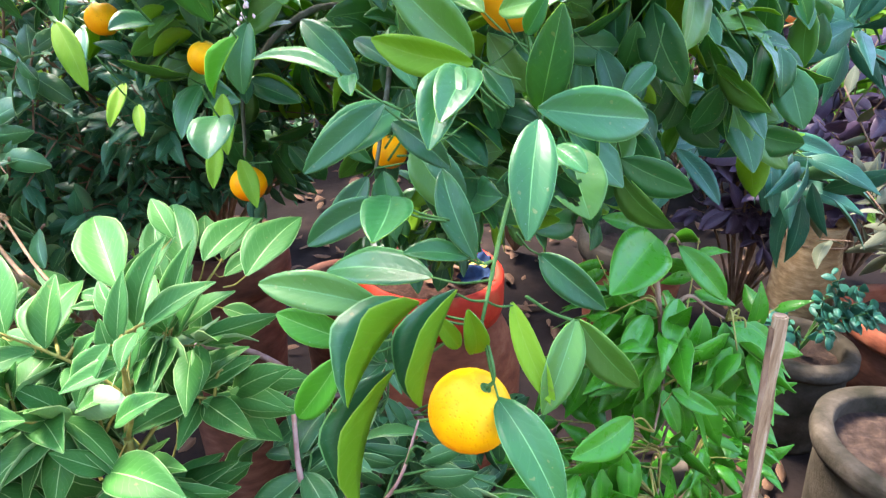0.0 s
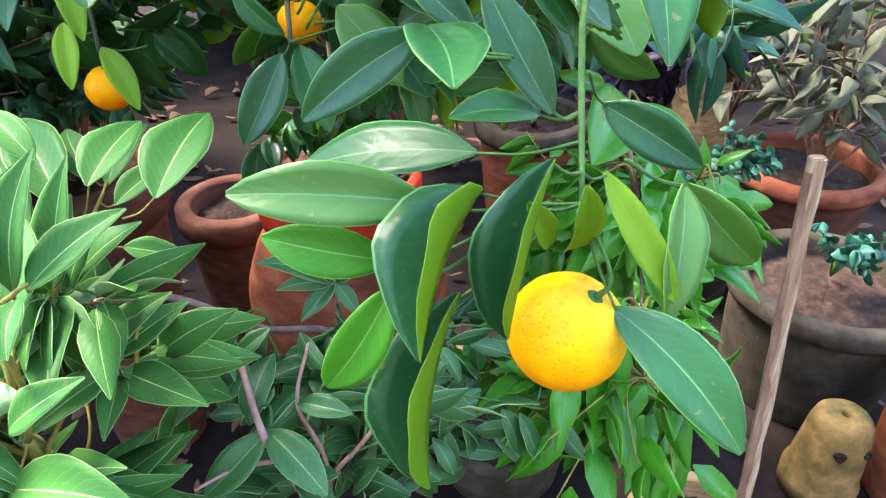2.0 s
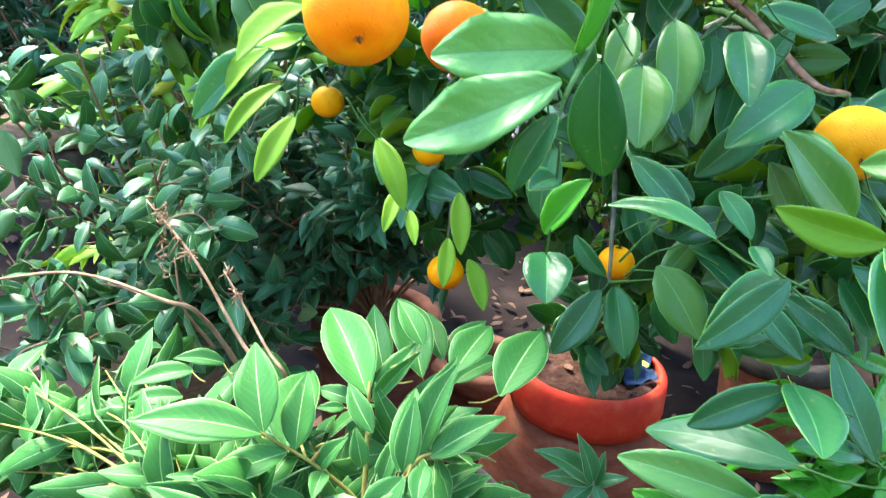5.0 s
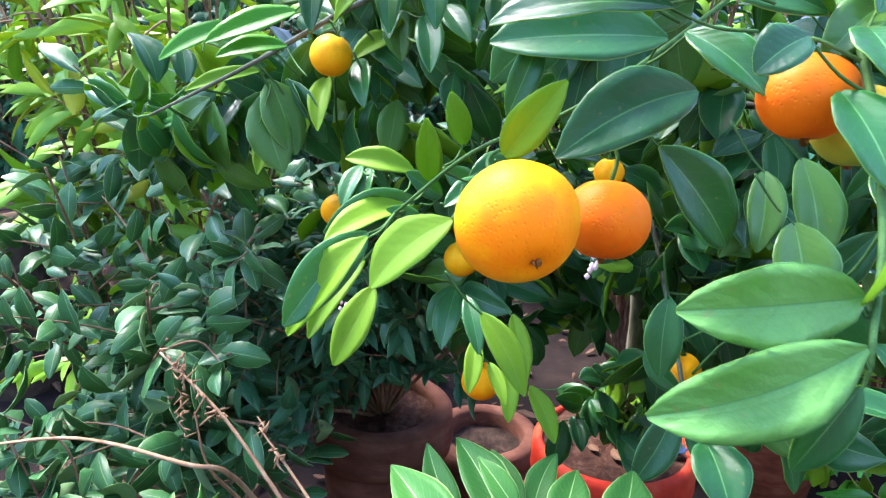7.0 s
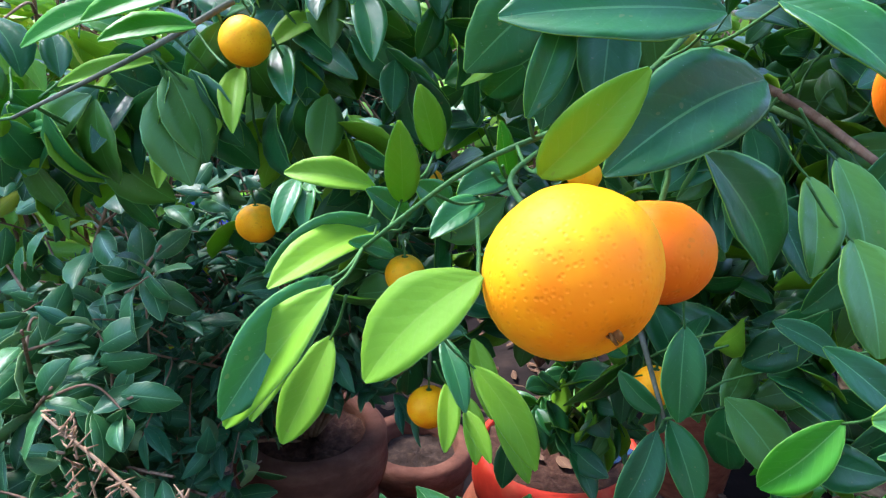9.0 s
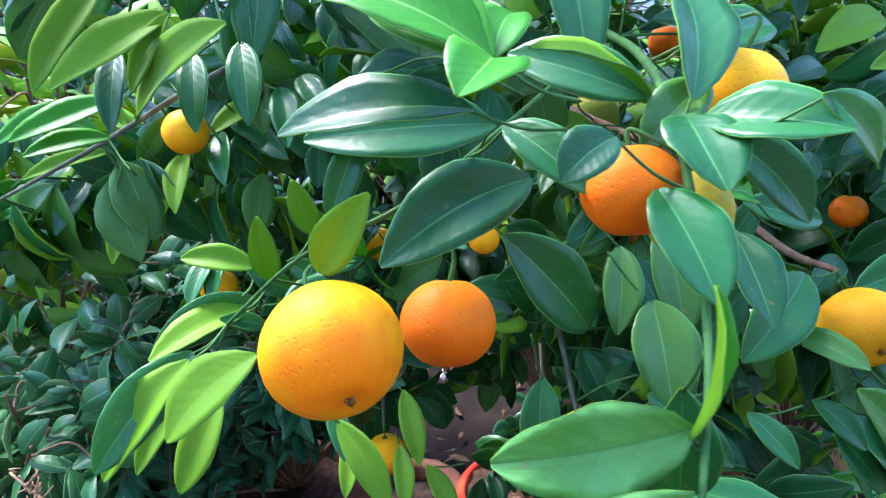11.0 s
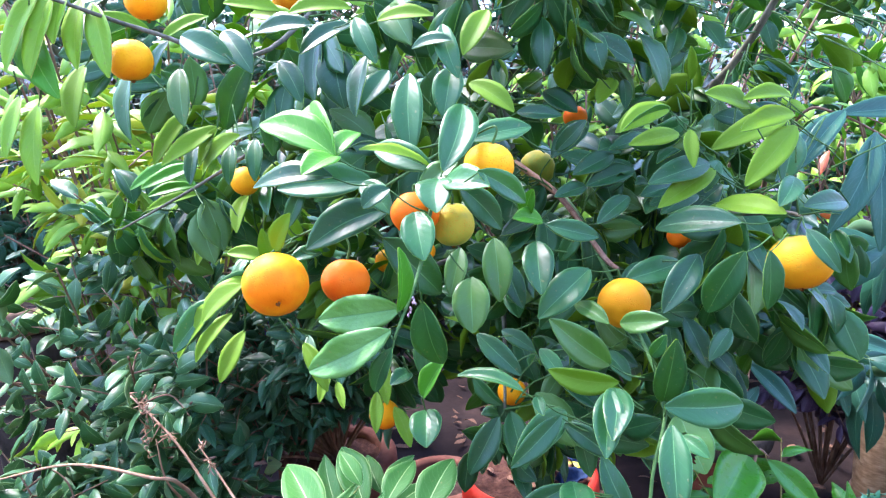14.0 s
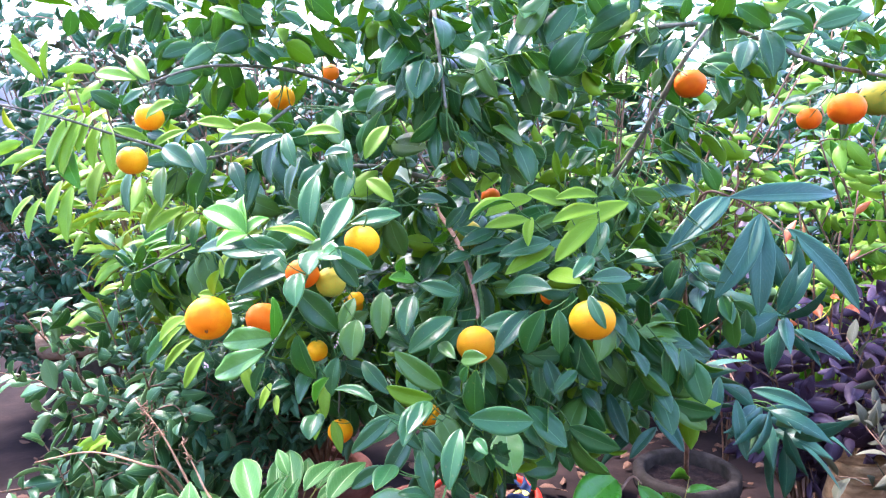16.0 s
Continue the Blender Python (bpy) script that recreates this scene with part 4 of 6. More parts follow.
leaf(-0.346, 0.425, 0.825, -0.299, 0.380, 0.833, 0.50, mats=PALE, face=SKY, on=LIGHT_SHRUB, style="long", wave=0.06)
leaf(-0.349, 0.420, 0.827, -0.358, 0.360, 0.835, 0.42, mats=PALE, face=SKY, on=LIGHT_SHRUB, style="long", wave=0.06)
leaf(-0.398, 0.410, 0.813, -0.495, 0.380, 0.793, 0.36, mats=PALE, face=SKY, on=LIGHT_SHRUB, style="long", wave=0.06)
leaf(-0.387, 0.405, 0.817, -0.431, 0.370, 0.805, 0.42, mats=PALE, face=SKY, on=LIGHT_SHRUB, style="long", wave=0.06)
leaf(-0.297, 0.460, 0.831, -0.311, 0.420, 0.838, 0.50, mats=PALE, face=SKY, on=LIGHT_SHRUB, style="long", wave=0.06)
leaf(-0.241, 0.490, 0.813, -0.189, 0.520, 0.832, 0.42, mats=PALE, face=SKY, on=LIGHT_SHRUB, style="long", wave=0.06)
leaf(-0.236, 0.492, 0.797, -0.175, 0.450, 0.795, 0.42, mats=PALE, face=SKY, on=LIGHT_SHRUB, style="long", wave=0.06)
leaf(-0.240, 0.490, 0.796, -0.242, 0.440, 0.786, 0.42, mats=PALE, face=SKY, on=LIGHT_SHRUB, style="long", wave=0.06)
leaf(-0.246, 0.490, 0.800, -0.290, 0.440, 0.796, 0.42, mats=PALE, face=SKY, on=LIGHT_SHRUB, style="long", wave=0.06)
leaf(-0.249, 0.493, 0.812, -0.198, 0.520, 0.842, 0.40, mats=PALE, face=SKY, on=LIGHT_SHRUB, style="long", wave=0.06)
leaf(-0.238, 0.580, 0.884, -0.195, 0.620, 0.895, 0.42, mats=PALE, face=SKY, on=LIGHT_SHRUB, style="long", wave=0.06)
leaf(-0.246, 0.600, 0.891, -0.221, 0.660, 0.914, 0.42, mats=PALE, face=SKY, on=LIGHT_SHRUB, style="long", wave=0.06)
leaf(-0.254, 0.600, 0.895, -0.284, 0.660, 0.914, 0.40, mats=PALE, face=SKY, on=LIGHT_SHRUB, style="long", wave=0.06)
leaf(-0.490, 0.520, 0.857, -0.538, 0.500, 0.854, 0.42, mats=PALE, face=SKY, on=LIGHT_SHRUB, style="long", wave=0.06)
leaf(-0.496, 0.550, 0.867, -0.548, 0.520, 0.859, 0.42, mats=PALE, face=SKY, on=LIGHT_SHRUB, style="long", wave=0.06)
leaf(-0.461, 0.460, 0.837, -0.500, 0.440, 0.852, 0.42, mats=PALE, face=SKY, on=LIGHT_SHRUB, style="long", wave=0.06)
leaf(-0.311, 0.600, 0.861, -0.349, 0.680, 0.903, 0.34, mats=PALE, face=SKY, on=LIGHT_SHRUB, style="long", wave=0.06)
leaf(-0.231, 0.550, 0.865, -0.187, 0.550, 0.849, 0.45, mats=PALE, face=SKY, on=LIGHT_SHRUB, style="long", wave=0.06)
leaf(-0.318, 0.520, 0.886, -0.359, 0.530, 0.885, 0.45, mats=PALE, face=SKY, on=LIGHT_SHRUB, style="long", wave=0.06)
leaf(-0.321, 0.500, 0.892, -0.343, 0.490, 0.894, 0.45, mats=PALE, face=SKY, on=LIGHT_SHRUB, style="long", wave=0.06)
leaf(-0.490, 0.600, 0.848, -0.537, 0.580, 0.857, 0.42, mats=PALE, face=SKY, on=LIGHT_SHRUB, style="long", wave=0.06)
leaf(-0.262, 0.536, 0.944, -0.295, 0.572, 0.967, 0.42, mats=PALE, face=SKY, on=LIGHT_SHRUB, style="long")
leaf(-0.299, 0.510, 0.900, -0.271, 0.556, 0.936, 0.40, mats=PALE, face=SKY, fold=30, on=LIGHT_SHRUB, style="long")
leaf(-0.251, 0.476, 0.888, -0.226, 0.493, 0.964, 0.34, mats=PALE, face=SKY, fold=30, on=LIGHT_SHRUB, style="long")
leaf(-0.361, 0.466, 0.866, -0.379, 0.572, 0.876, 0.50, mats=PALE, face=SKY, on=LIGHT_SHRUB, style="long")
leaf(-0.389, 0.466, 0.877, -0.491, 0.441, 0.885, 0.36, mats=PALE, face=SKY, on=LIGHT_SHRUB, style="long")
leaf(-0.251, 0.416, 0.906, -0.255, 0.479, 0.937, 0.42, mats=PALE, face=SKY, on=LIGHT_SHRUB, style="long")
leaf(-0.364, 0.377, 0.852, -0.433, 0.380, 0.880, 0.36, mats=PALE, face=SKY, on=LIGHT_SHRUB, style="long")
leaf(-0.331, 0.391, 0.853, -0.446, 0.330, 0.852, 0.34, mats=PALE, face=SKY, on=LIGHT_SHRUB, style="long")
leaf(-0.235, 0.485, 0.803, -0.177, 0.526, 0.725, 0.42, mats=PALE, face=SKY, on=LIGHT_SHRUB, style="long")
leaf(-0.268, 0.403, 0.844, -0.217, 0.397, 0.880, 0.40, mats=PALE, face=SKY, on=LIGHT_SHRUB, style="long")
leaf(-0.292, 0.415, 0.781, -0.207, 0.376, 0.797, 0.46, mats=PALE, face=SKY, on=LIGHT_SHRUB, style="long")
leaf(-0.292, 0.415, 0.781, -0.330, 0.403, 0.810, 0.46, mats=PALE, face=SKY, on=LIGHT_SHRUB, style="long")
leaf(-0.234, 0.488, 0.800, -0.183, 0.509, 0.741, 0.44, mats=PALE, face=SKY, on=LIGHT_SHRUB, style="long")
leaf(-0.232, 0.524, 0.929, -0.210, 0.600, 0.940, 0.46, mats=PALE, face=SKY, on=LIGHT_SHRUB, style="long")
leaf(-0.189, 0.509, 0.924, -0.162, 0.601, 0.942, 0.48, mats=PALE, face=SKY, on=LIGHT_SHRUB, style="long")
# leaves of the low shrub
leaf(-0.151, 0.505, 0.703, -0.107, 0.450, 0.681, 0.45, mats=SOFT, face=SKY, on=LOW_SHRUB)
leaf(-0.125, 0.517, 0.719, -0.081, 0.491, 0.724, 0.40, mats=SOFT, face=SKY, on=LOW_SHRUB)
leaf(-0.151, 0.505, 0.703, -0.206, 0.481, 0.663, 0.45, mats=SOFT, face=SKY, on=LOW_SHRUB)
leaf(-0.167, 0.537, 0.761, -0.139, 0.537, 0.784, 0.45, mats=SOFT, face=SKY, on=LOW_SHRUB)
for dx, dy, dz, w in ((-0.026, -0.008, 0.066, 0.34), (-0.068, -0.01, 0.038, 0.38), (-0.056, 0.0, -0.002, 0.40), (0.006, 0.0, 0.044, 0.36), (-0.036, -0.02, -0.028, 0.42), (0.034, 0.0, 0.016, 0.40), (0.020, -0.02, -0.030, 0.42)):
    leaf(-0.085, 0.640, 0.748, -0.085 + dx, 0.640 + dy, 0.748 + dz, w, mats=SOFT, face=SKY, on=LOW_SHRUB, style="long")
# leaves of the glossy bush
leaf(0.223, 0.721, 0.883, 0.154, 0.619, 0.861, 0.55, mats=GLOSS, on=GLOSSY_BUSH)
leaf(0.261, 0.753, 0.859, 0.322, 0.731, 0.799, 0.42, mats=GLOSS, on=GLOSSY_BUSH)
leaf(0.248, 0.683, 0.824, 0.228, 0.629, 0.788, 0.46, mats=GLOSS, on=GLOSSY_BUSH)
leaf(0.276, 0.674, 0.812, 0.260, 0.657, 0.749, 0.42, mats=GLOSS, on=GLOSSY_BUSH)
leaf(0.303, 0.679, 0.798, 0.307, 0.653, 0.702, 0.42, mats=GLOSS, on=GLOSSY_BUSH)
leaf(0.234, 0.638, 0.728, 0.252, 0.612, 0.690, 0.46, mats=GLOSS, on=GLOSSY_BUSH)
leaf(0.229, 0.596, 0.761, 0.272, 0.571, 0.751, 0.40, mats=GLOSS, on=GLOSSY_BUSH)
leaf(0.188, 0.581, 0.732, 0.117, 0.528, 0.720, 0.42, mats=GLOSS, on=GLOSSY_BUSH)
leaf(0.213, 0.664, 0.811, 0.171, 0.604, 0.782, 0.40, mats=GLOSS, on=GLOSSY_BUSH)
leaf(0.213, 0.743, 0.885, 0.158, 0.728, 0.903, 0.40, mats=GLOSS, on=GLOSSY_BUSH)
# leaflets of the long dark bush
leaf(0.448, 1.037, 1.321, 0.320, 0.936, 1.226, 0.26, mats=LONG, on=LONG_BUSH)
leaf(0.501, 1.018, 1.290, 0.412, 0.959, 1.138, 0.28, mats=LONG, on=LONG_BUSH)
leaf(0.501, 1.018, 1.290, 0.487, 0.950, 1.108, 0.26, mats=LONG, on=LONG_BUSH)
leaf(0.590, 1.161, 1.247, 0.719, 1.125, 1.086, 0.26, mats=LONG, on=LONG_BUSH)
leaf(0.448, 1.037, 1.321, 0.666, 1.123, 1.319, 0.22, mats=LONG, on=LONG_BUSH)
leaf(0.526, 1.199, 0.852, 0.560, 1.197, 0.734, 0.34, mats=LONG, on=LONG_BUSH)
leaf(0.387, 1.099, 1.410, 0.392, 1.071, 1.348, 0.30, mats=LONG, on=LONG_BUSH)
leaf(0.396, 1.111, 1.332, 0.279, 1.044, 1.321, 0.26, mats=LONG, on=LONG_BUSH)
leaf(0.541, 1.204, 0.881, 0.660, 1.173, 0.847, 0.30, mats=LONG, on=LONG_BUSH)
leaf(0.298, 0.953, 0.923, 0.354, 0.895, 0.861, 0.32, mats=LONG, on=LONG_BUSH)
# upper crown, blue-grey leaves over and beside the fruit
leaf(-0.227, 0.568, 1.419, -0.236, 0.533, 1.356, 0.40, roll=30)
leaf(-0.213, 0.608, 1.404, -0.238, 0.576, 1.367, 0.55)
leaf(-0.135, 0.514, 1.398, -0.142, 0.483, 1.351, 0.55)
leaf(-0.143, 0.522, 1.438, -0.127, 0.492, 1.386, 0.36)
leaf(-0.101, 0.583, 1.457, -0.126, 0.549, 1.411, 0.45, mats=BACK)
leaf(-0.120, 0.534, 1.383, -0.077, 0.513, 1.353, 0.42, mats=BACK, fold=25)
leaf(-0.074, 0.637, 1.352, -0.025, 0.621, 1.346, 0.40)
leaf(-0.041, 0.708, 1.375, -0.002, 0.687, 1.348, 0.60)
leaf(-0.031, 0.633, 1.306, 0.002, 0.624, 1.340, 0.45)
leaf(-0.208, 0.535, 1.447, -0.151, 0.523, 1.447, 0.34, mats=BACK, fold=25)
leaf(-0.172, 0.513, 1.417, -0.132, 0.499, 1.421, 0.40)
leaf(-0.233, 0.532, 1.445, -0.277, 0.499, 1.417, 0.42)
leaf(-0.225, 0.513, 1.448, -0.202, 0.486, 1.403, 0.36)
leaf(-0.068, 0.513, 1.252, -0.061, 0.499, 1.280, 0.55, mats=YOUNG)
leaf(-0.052, 0.514, 1.246, -0.081, 0.491, 1.254, 0.55, mats=YOUNG)
leaf(0.044, 0.813, 1.476, 0.033, 0.779, 1.419, 0.50)
leaf(0.100, 0.811, 1.429, 0.095, 0.779, 1.381, 0.50)
leaf(0.144, 0.822, 1.451, 0.127, 0.790, 1.410, 0.50)
leaf(0.177, 0.828, 1.457, 0.196, 0.802, 1.420, 0.55)
leaf(0.043, 0.690, 1.384, 0.019, 0.661, 1.357, 0.55, mats=BACK)
leaf(0.054, 0.702, 1.384, 0.052, 0.674, 1.349, 0.38)
leaf(0.076, 0.553, 1.349, 0.023, 0.521, 1.328, 0.40, mats=BACK, fold=50, roll=30)
leaf(0.132, 0.702, 1.379, 0.128, 0.688, 1.417, 0.40, mats=BACK, fold=40)
leaf(0.094, 0.591, 1.322, 0.038, 0.561, 1.314, 0.36, mats=BACK)
leaf(0.148, 0.542, 1.347, 0.100, 0.518, 1.361, 0.50, mats=BACK)
leaf(0.188, 0.549, 1.355, 0.135, 0.521, 1.354, 0.34, mats=BACK, fold=30)
leaf(0.191, 0.546, 1.338, 0.132, 0.515, 1.325, 0.36, mats=BACK)
leaf(0.199, 0.564, 1.319, 0.178, 0.530, 1.273, 0.46)
leaf(0.101, 0.572, 1.326, 0.098, 0.544, 1.290, 0.36, mats=BACK, fold=30)
leaf(0.125, 0.589, 1.290, 0.057, 0.556, 1.275, 0.40)
leaf(0.131, 0.588, 1.283, 0.066, 0.551, 1.250, 0.34, mats=BACK, fold=30)
leaf(0.141, 0.611, 1.290, 0.120, 0.582, 1.260, 0.45)
leaf(0.228, 0.513, 1.256, 0.180, 0.486, 1.257, 0.45)
leaf(0.181, 0.512, 1.281, 0.158, 0.483, 1.258, 0.50)
leaf(0.038, 0.671, 1.298, -0.012, 0.640, 1.278, 0.45)
leaf(0.062, 0.670, 1.279, 0.003, 0.639, 1.265, 0.42)
leaf(0.050, 0.632, 1.252, 0.011, 0.601, 1.227, 0.42)
leaf(0.035, 0.697, 1.274, -0.023, 0.674, 1.299, 0.45)
leaf(0.084, 0.691, 1.314, 0.033, 0.662, 1.304, 0.40)
leaf(0.105, 0.642, 1.262, 0.059, 0.613, 1.254, 0.42)
leaf(0.123, 0.621, 1.252, 0.077, 0.591, 1.237, 0.40)
leaf(0.004, 0.649, 1.264, -0.034, 0.621, 1.256, 0.45)
# lower crown
leaf(-0.122, 0.474, 1.201, -0.120, 0.444, 1.156, 0.70, style="round")
leaf(-0.119, 0.482, 1.142, -0.077, 0.460, 1.107, 0.38, fold=22)
leaf(-0.065, 0.363, 1.129, -0.061, 0.342, 1.123, 0.45)
leaf(-0.030, 0.457, 1.063, -0.000, 0.434, 1.036, 0.42)
leaf(-0.058, 0.487, 1.124, -0.038, 0.464, 1.101, 0.45)
leaf(-0.165, 0.355, 1.154, -0.177, 0.332, 1.153, 0.55)
leaf(0.100, 0.526, 1.206, 0.059, 0.489, 1.158, 0.42)
leaf(0.116, 0.641, 1.105, 0.137, 0.612, 1.052, 0.44)
leaf(0.031, 0.401, 1.148, 0.040, 0.387, 1.171, 0.44)
leaf(0.050, 0.371, 1.091, 0.066, 0.351, 1.083, 0.55)
leaf(-0.030, 0.607, 1.185, -0.006, 0.599, 1.229, 0.42)
leaf(-0.093, 0.599, 1.188, -0.073, 0.571, 1.140, 0.45)
leaf(-0.133, 0.498, 1.225, -0.142, 0.468, 1.185, 0.45)
leaf(-0.097, 0.563, 1.118, -0.062, 0.543, 1.101, 0.42)
leaf(0.009, 0.533, 1.105, 0.033, 0.510, 1.080, 0.45)
leaf(0.072, 0.619, 1.174, 0.033, 0.589, 1.158, 0.42)
leaf(0.161, 0.615, 1.098, 0.130, 0.584, 1.072, 0.42)
leaf(0.112, 0.671, 1.007, 0.139, 0.647, 0.976, 0.42)
leaf(0.032, 0.542, 1.131, 0.055, 0.519, 1.105, 0.45)
# upper left twig
leaf(-0.368, 0.449, 1.434, -0.314, 0.430, 1.406, 0.46, roll=10)
leaf(-0.331, 0.454, 1.436, -0.299, 0.430, 1.397, 0.44)
leaf(-0.380, 0.462, 1.407, -0.367, 0.432, 1.355, 0.36)
leaf(-0.354, 0.475, 1.353, -0.398, 0.441, 1.321, 0.36, mats=BACK, fold=30)
leaf(-0.297, 0.495, 1.411, -0.270, 0.469, 1.371, 0.40)
leaf(-0.317, 0.498, 1.439, -0.260, 0.486, 1.441, 0.44)
leaf(-0.329, 0.496, 1.340, -0.322, 0.468, 1.301, 0.36)
leaf(-0.352, 0.492, 1.335, -0.346, 0.464, 1.299, 0.34)
leaf(-0.395, 0.507, 1.339, -0.392, 0.479, 1.299, 0.32)
leaf(-0.429, 0.579, 1.312, -0.483, 0.547, 1.291, 0.32, mats=YOUNG)
leaf(-0.436, 0.574, 1.289, -0.476, 0.546, 1.282, 0.34, mats=YOUNG)
leaf(-0.493, 0.425, 1.453, -0.455, 0.395, 1.383, 0.36, mats=YOUNG)
leaf(-0.362, 0.496, 1.456, -0.396, 0.465, 1.433, 0.34, mats=BACK, fold=30)
leaf(-0.417, 0.486, 1.446, -0.453, 0.463, 1.460, 0.34, mats=BACK, fold=30)
leaf(-0.463, 0.462, 1.460, -0.445, 0.437, 1.429, 0.36)
leaf(-0.330, 0.521, 1.459, -0.276, 0.505, 1.446, 0.40, mats=BACK, fold=30)
# lime and yellowing shoot at the outer left, sunlit yellow-green put into its colour
leaf(-0.525, 0.430, 1.526, -0.552, 0.409, 1.564, 0.34, mats=LIMEY)
leaf(-0.518, 0.431, 1.526, -0.502, 0.420, 1.573, 0.36, mats=LIMEY)
leaf(-0.503, 0.432, 1.511, -0.534, 0.404, 1.501, 0.36, mats=LIMEY)
leaf(-0.492, 0.432, 1.488, -0.520, 0.398, 1.436, 0.28, mats=LIMEY)
leaf(-0.474, 0.424, 1.480, -0.494, 0.389, 1.407, 0.26, mats=LIMEY)
leaf(-0.463, 0.426, 1.479, -0.477, 0.392, 1.399, 0.26, mats=LIMEY)
leaf(-0.453, 0.428, 1.476, -0.456, 0.400, 1.428, 0.36, mats=LIMEY)
leaf(-0.492, 0.434, 1.503, -0.470, 0.421, 1.531, 0.34, mats=LIMEY)
leaf(-0.592, 0.468, 1.373, -0.606, 0.439, 1.334, 0.24, mats=LIMEY)
leaf(-0.580, 0.470, 1.369, -0.583, 0.441, 1.314, 0.24, mats=LIMEY)
leaf(-0.484, 0.481, 1.537, -0.418, 0.473, 1.525, 0.36, mats=LIMEY)
leaf(-0.439, 0.494, 1.559, -0.400, 0.476, 1.523, 0.40, mats=LIMEY)
leaf(-0.449, 0.438, 1.469, -0.445, 0.410, 1.407, 0.30, mats=LIMEY)
leaf(-0.441, 0.439, 1.465, -0.420, 0.414, 1.399, 0.30, mats=LIMEY)
leaf(-0.492, 0.412, 1.494, -0.493, 0.385, 1.450, 0.28, mats=LIMEY)
leaf(-0.552, 0.447, 1.544, -0.565, 0.430, 1.586, 0.34, mats=LIMEY)
leaf(-0.537, 0.480, 1.383, -0.530, 0.451, 1.307, 0.30, mats=LIMEY)
leaf(-0.553, 0.478, 1.392, -0.556, 0.449, 1.334, 0.30, mats=LIMEY)
# more leaflets of the long dark bush
leaf(0.415, 0.936, 1.329, 0.336, 0.888, 1.251, 0.28, mats=LONG, on=LONG_BUSH)
leaf(0.413, 1.097, 1.360, 0.345, 1.078, 1.412, 0.45, mats=LONG, on=LONG_BUSH)
leaf(0.214, 0.836, 0.990, 0.247, 0.803, 0.912, 0.30, mats=LONG, on=LONG_BUSH)
leaf(0.445, 1.066, 0.952, 0.429, 1.026, 0.874, 0.30, mats=LONG, on=LONG_BUSH)
leaf(0.477, 1.060, 0.907, 0.492, 1.018, 0.797, 0.26, mats=LONG, on=LONG_BUSH)
leaf(0.346, 0.994, 0.922, 0.248, 0.959, 0.916, 0.26, mats=LONG, on=LONG_BUSH)
leaf(0.366, 1.010, 0.984, 0.276, 0.974, 0.968, 0.28, mats=LONG, on=LONG_BUSH)
leaf(0.308, 0.931, 0.891, 0.257, 0.893, 0.842, 0.28, mats=LONG, on=LONG_BUSH)
# round the large fruit and the low one
leaf(-0.366, 0.483, 1.167, -0.394, 0.449, 1.128, 0.30, mats=BACK, fold=30)
leaf(-0.306, 0.533, 1.125, -0.295, 0.502, 1.096, 0.30, fold=20)
leaf(-0.300, 0.572, 1.074, -0.303, 0.540, 1.044, 0.34, mats=BACK, fold=25)
leaf(-0.289, 0.566, 1.057, -0.275, 0.538, 1.037, 0.30, mats=BACK, fold=25)
leaf(-0.291, 0.489, 1.216, -0.316, 0.465, 1.206, 0.42, roll=10)
leaf(-0.276, 0.511, 1.223, -0.303, 0.488, 1.219, 0.50)
leaf(-0.276, 0.510, 1.221, -0.283, 0.499, 1.251, 0.36, mats=YOUNG, fold=40)
leaf(-0.304, 0.538, 1.194, -0.322, 0.524, 1.216, 0.62)
leaf(-0.324, 0.538, 1.194, -0.346, 0.523, 1.213, 0.50)
leaf(-0.310, 0.549, 1.227, -0.319, 0.540, 1.263, 0.45, mats=BACK)
leaf(-0.332, 0.498, 1.187, -0.352, 0.481, 1.199, 0.36)
leaf(-0.391, 0.598, 1.202, -0.400, 0.568, 1.177, 0.42, roll=15)
leaf(-0.383, 0.597, 1.201, -0.385, 0.568, 1.177, 0.36, roll=15)
leaf(-0.268, 0.712, 1.035, -0.255, 0.672, 0.980, 0.34, mats=BACK, fold=25)
leaf(-0.273, 0.693, 0.989, -0.269, 0.657, 0.947, 0.36, mats=BACK, fold=25)
leaf(-0.249, 0.690, 0.969, -0.224, 0.657, 0.927, 0.36, mats=BACK, fold=25)
leaf(-0.008, 0.721, 1.277, -0.026, 0.703, 1.304, 0.40, roll=20)
leaf(0.046, 0.872, 1.485, 0.042, 0.839, 1.425, 0.55)
leaf(0.117, 0.871, 1.438, 0.109, 0.838, 1.383, 0.60)
leaf(0.157, 0.877, 1.448, 0.149, 0.848, 1.412, 0.60)
leaf(0.141, 0.761, 1.389, 0.144, 0.746, 1.415, 0.45, mats=BACK, fold=30)
leaf(-0.165, 0.564, 1.353, -0.153, 0.555, 1.401, 0.50)
leaf(0.041, 0.696, 1.378, 0.008, 0.668, 1.360, 0.45, mats=BACK)
leaf(0.096, 0.644, 1.349, 0.032, 0.612, 1.325, 0.40, mats=BACK, fold=25)
leaf(0.015, 0.735, 1.336, -0.033, 0.701, 1.294, 0.46)
leaf(-0.005, 0.790, 1.362, -0.044, 0.762, 1.349, 0.50, roll=-10)
leaf(0.073, 0.476, 1.061, 0.087, 0.433, 1.022, 0.70, hole=(0.72,0.55,0.26,0.26), fold=10)
leaf(-0.339, 0.514, 1.198, -0.392, 0.487, 1.181, 0.42, roll=-20)
leaf(-0.358, 0.453, 1.193, -0.397, 0.417, 1.150, 0.40, roll=-20)

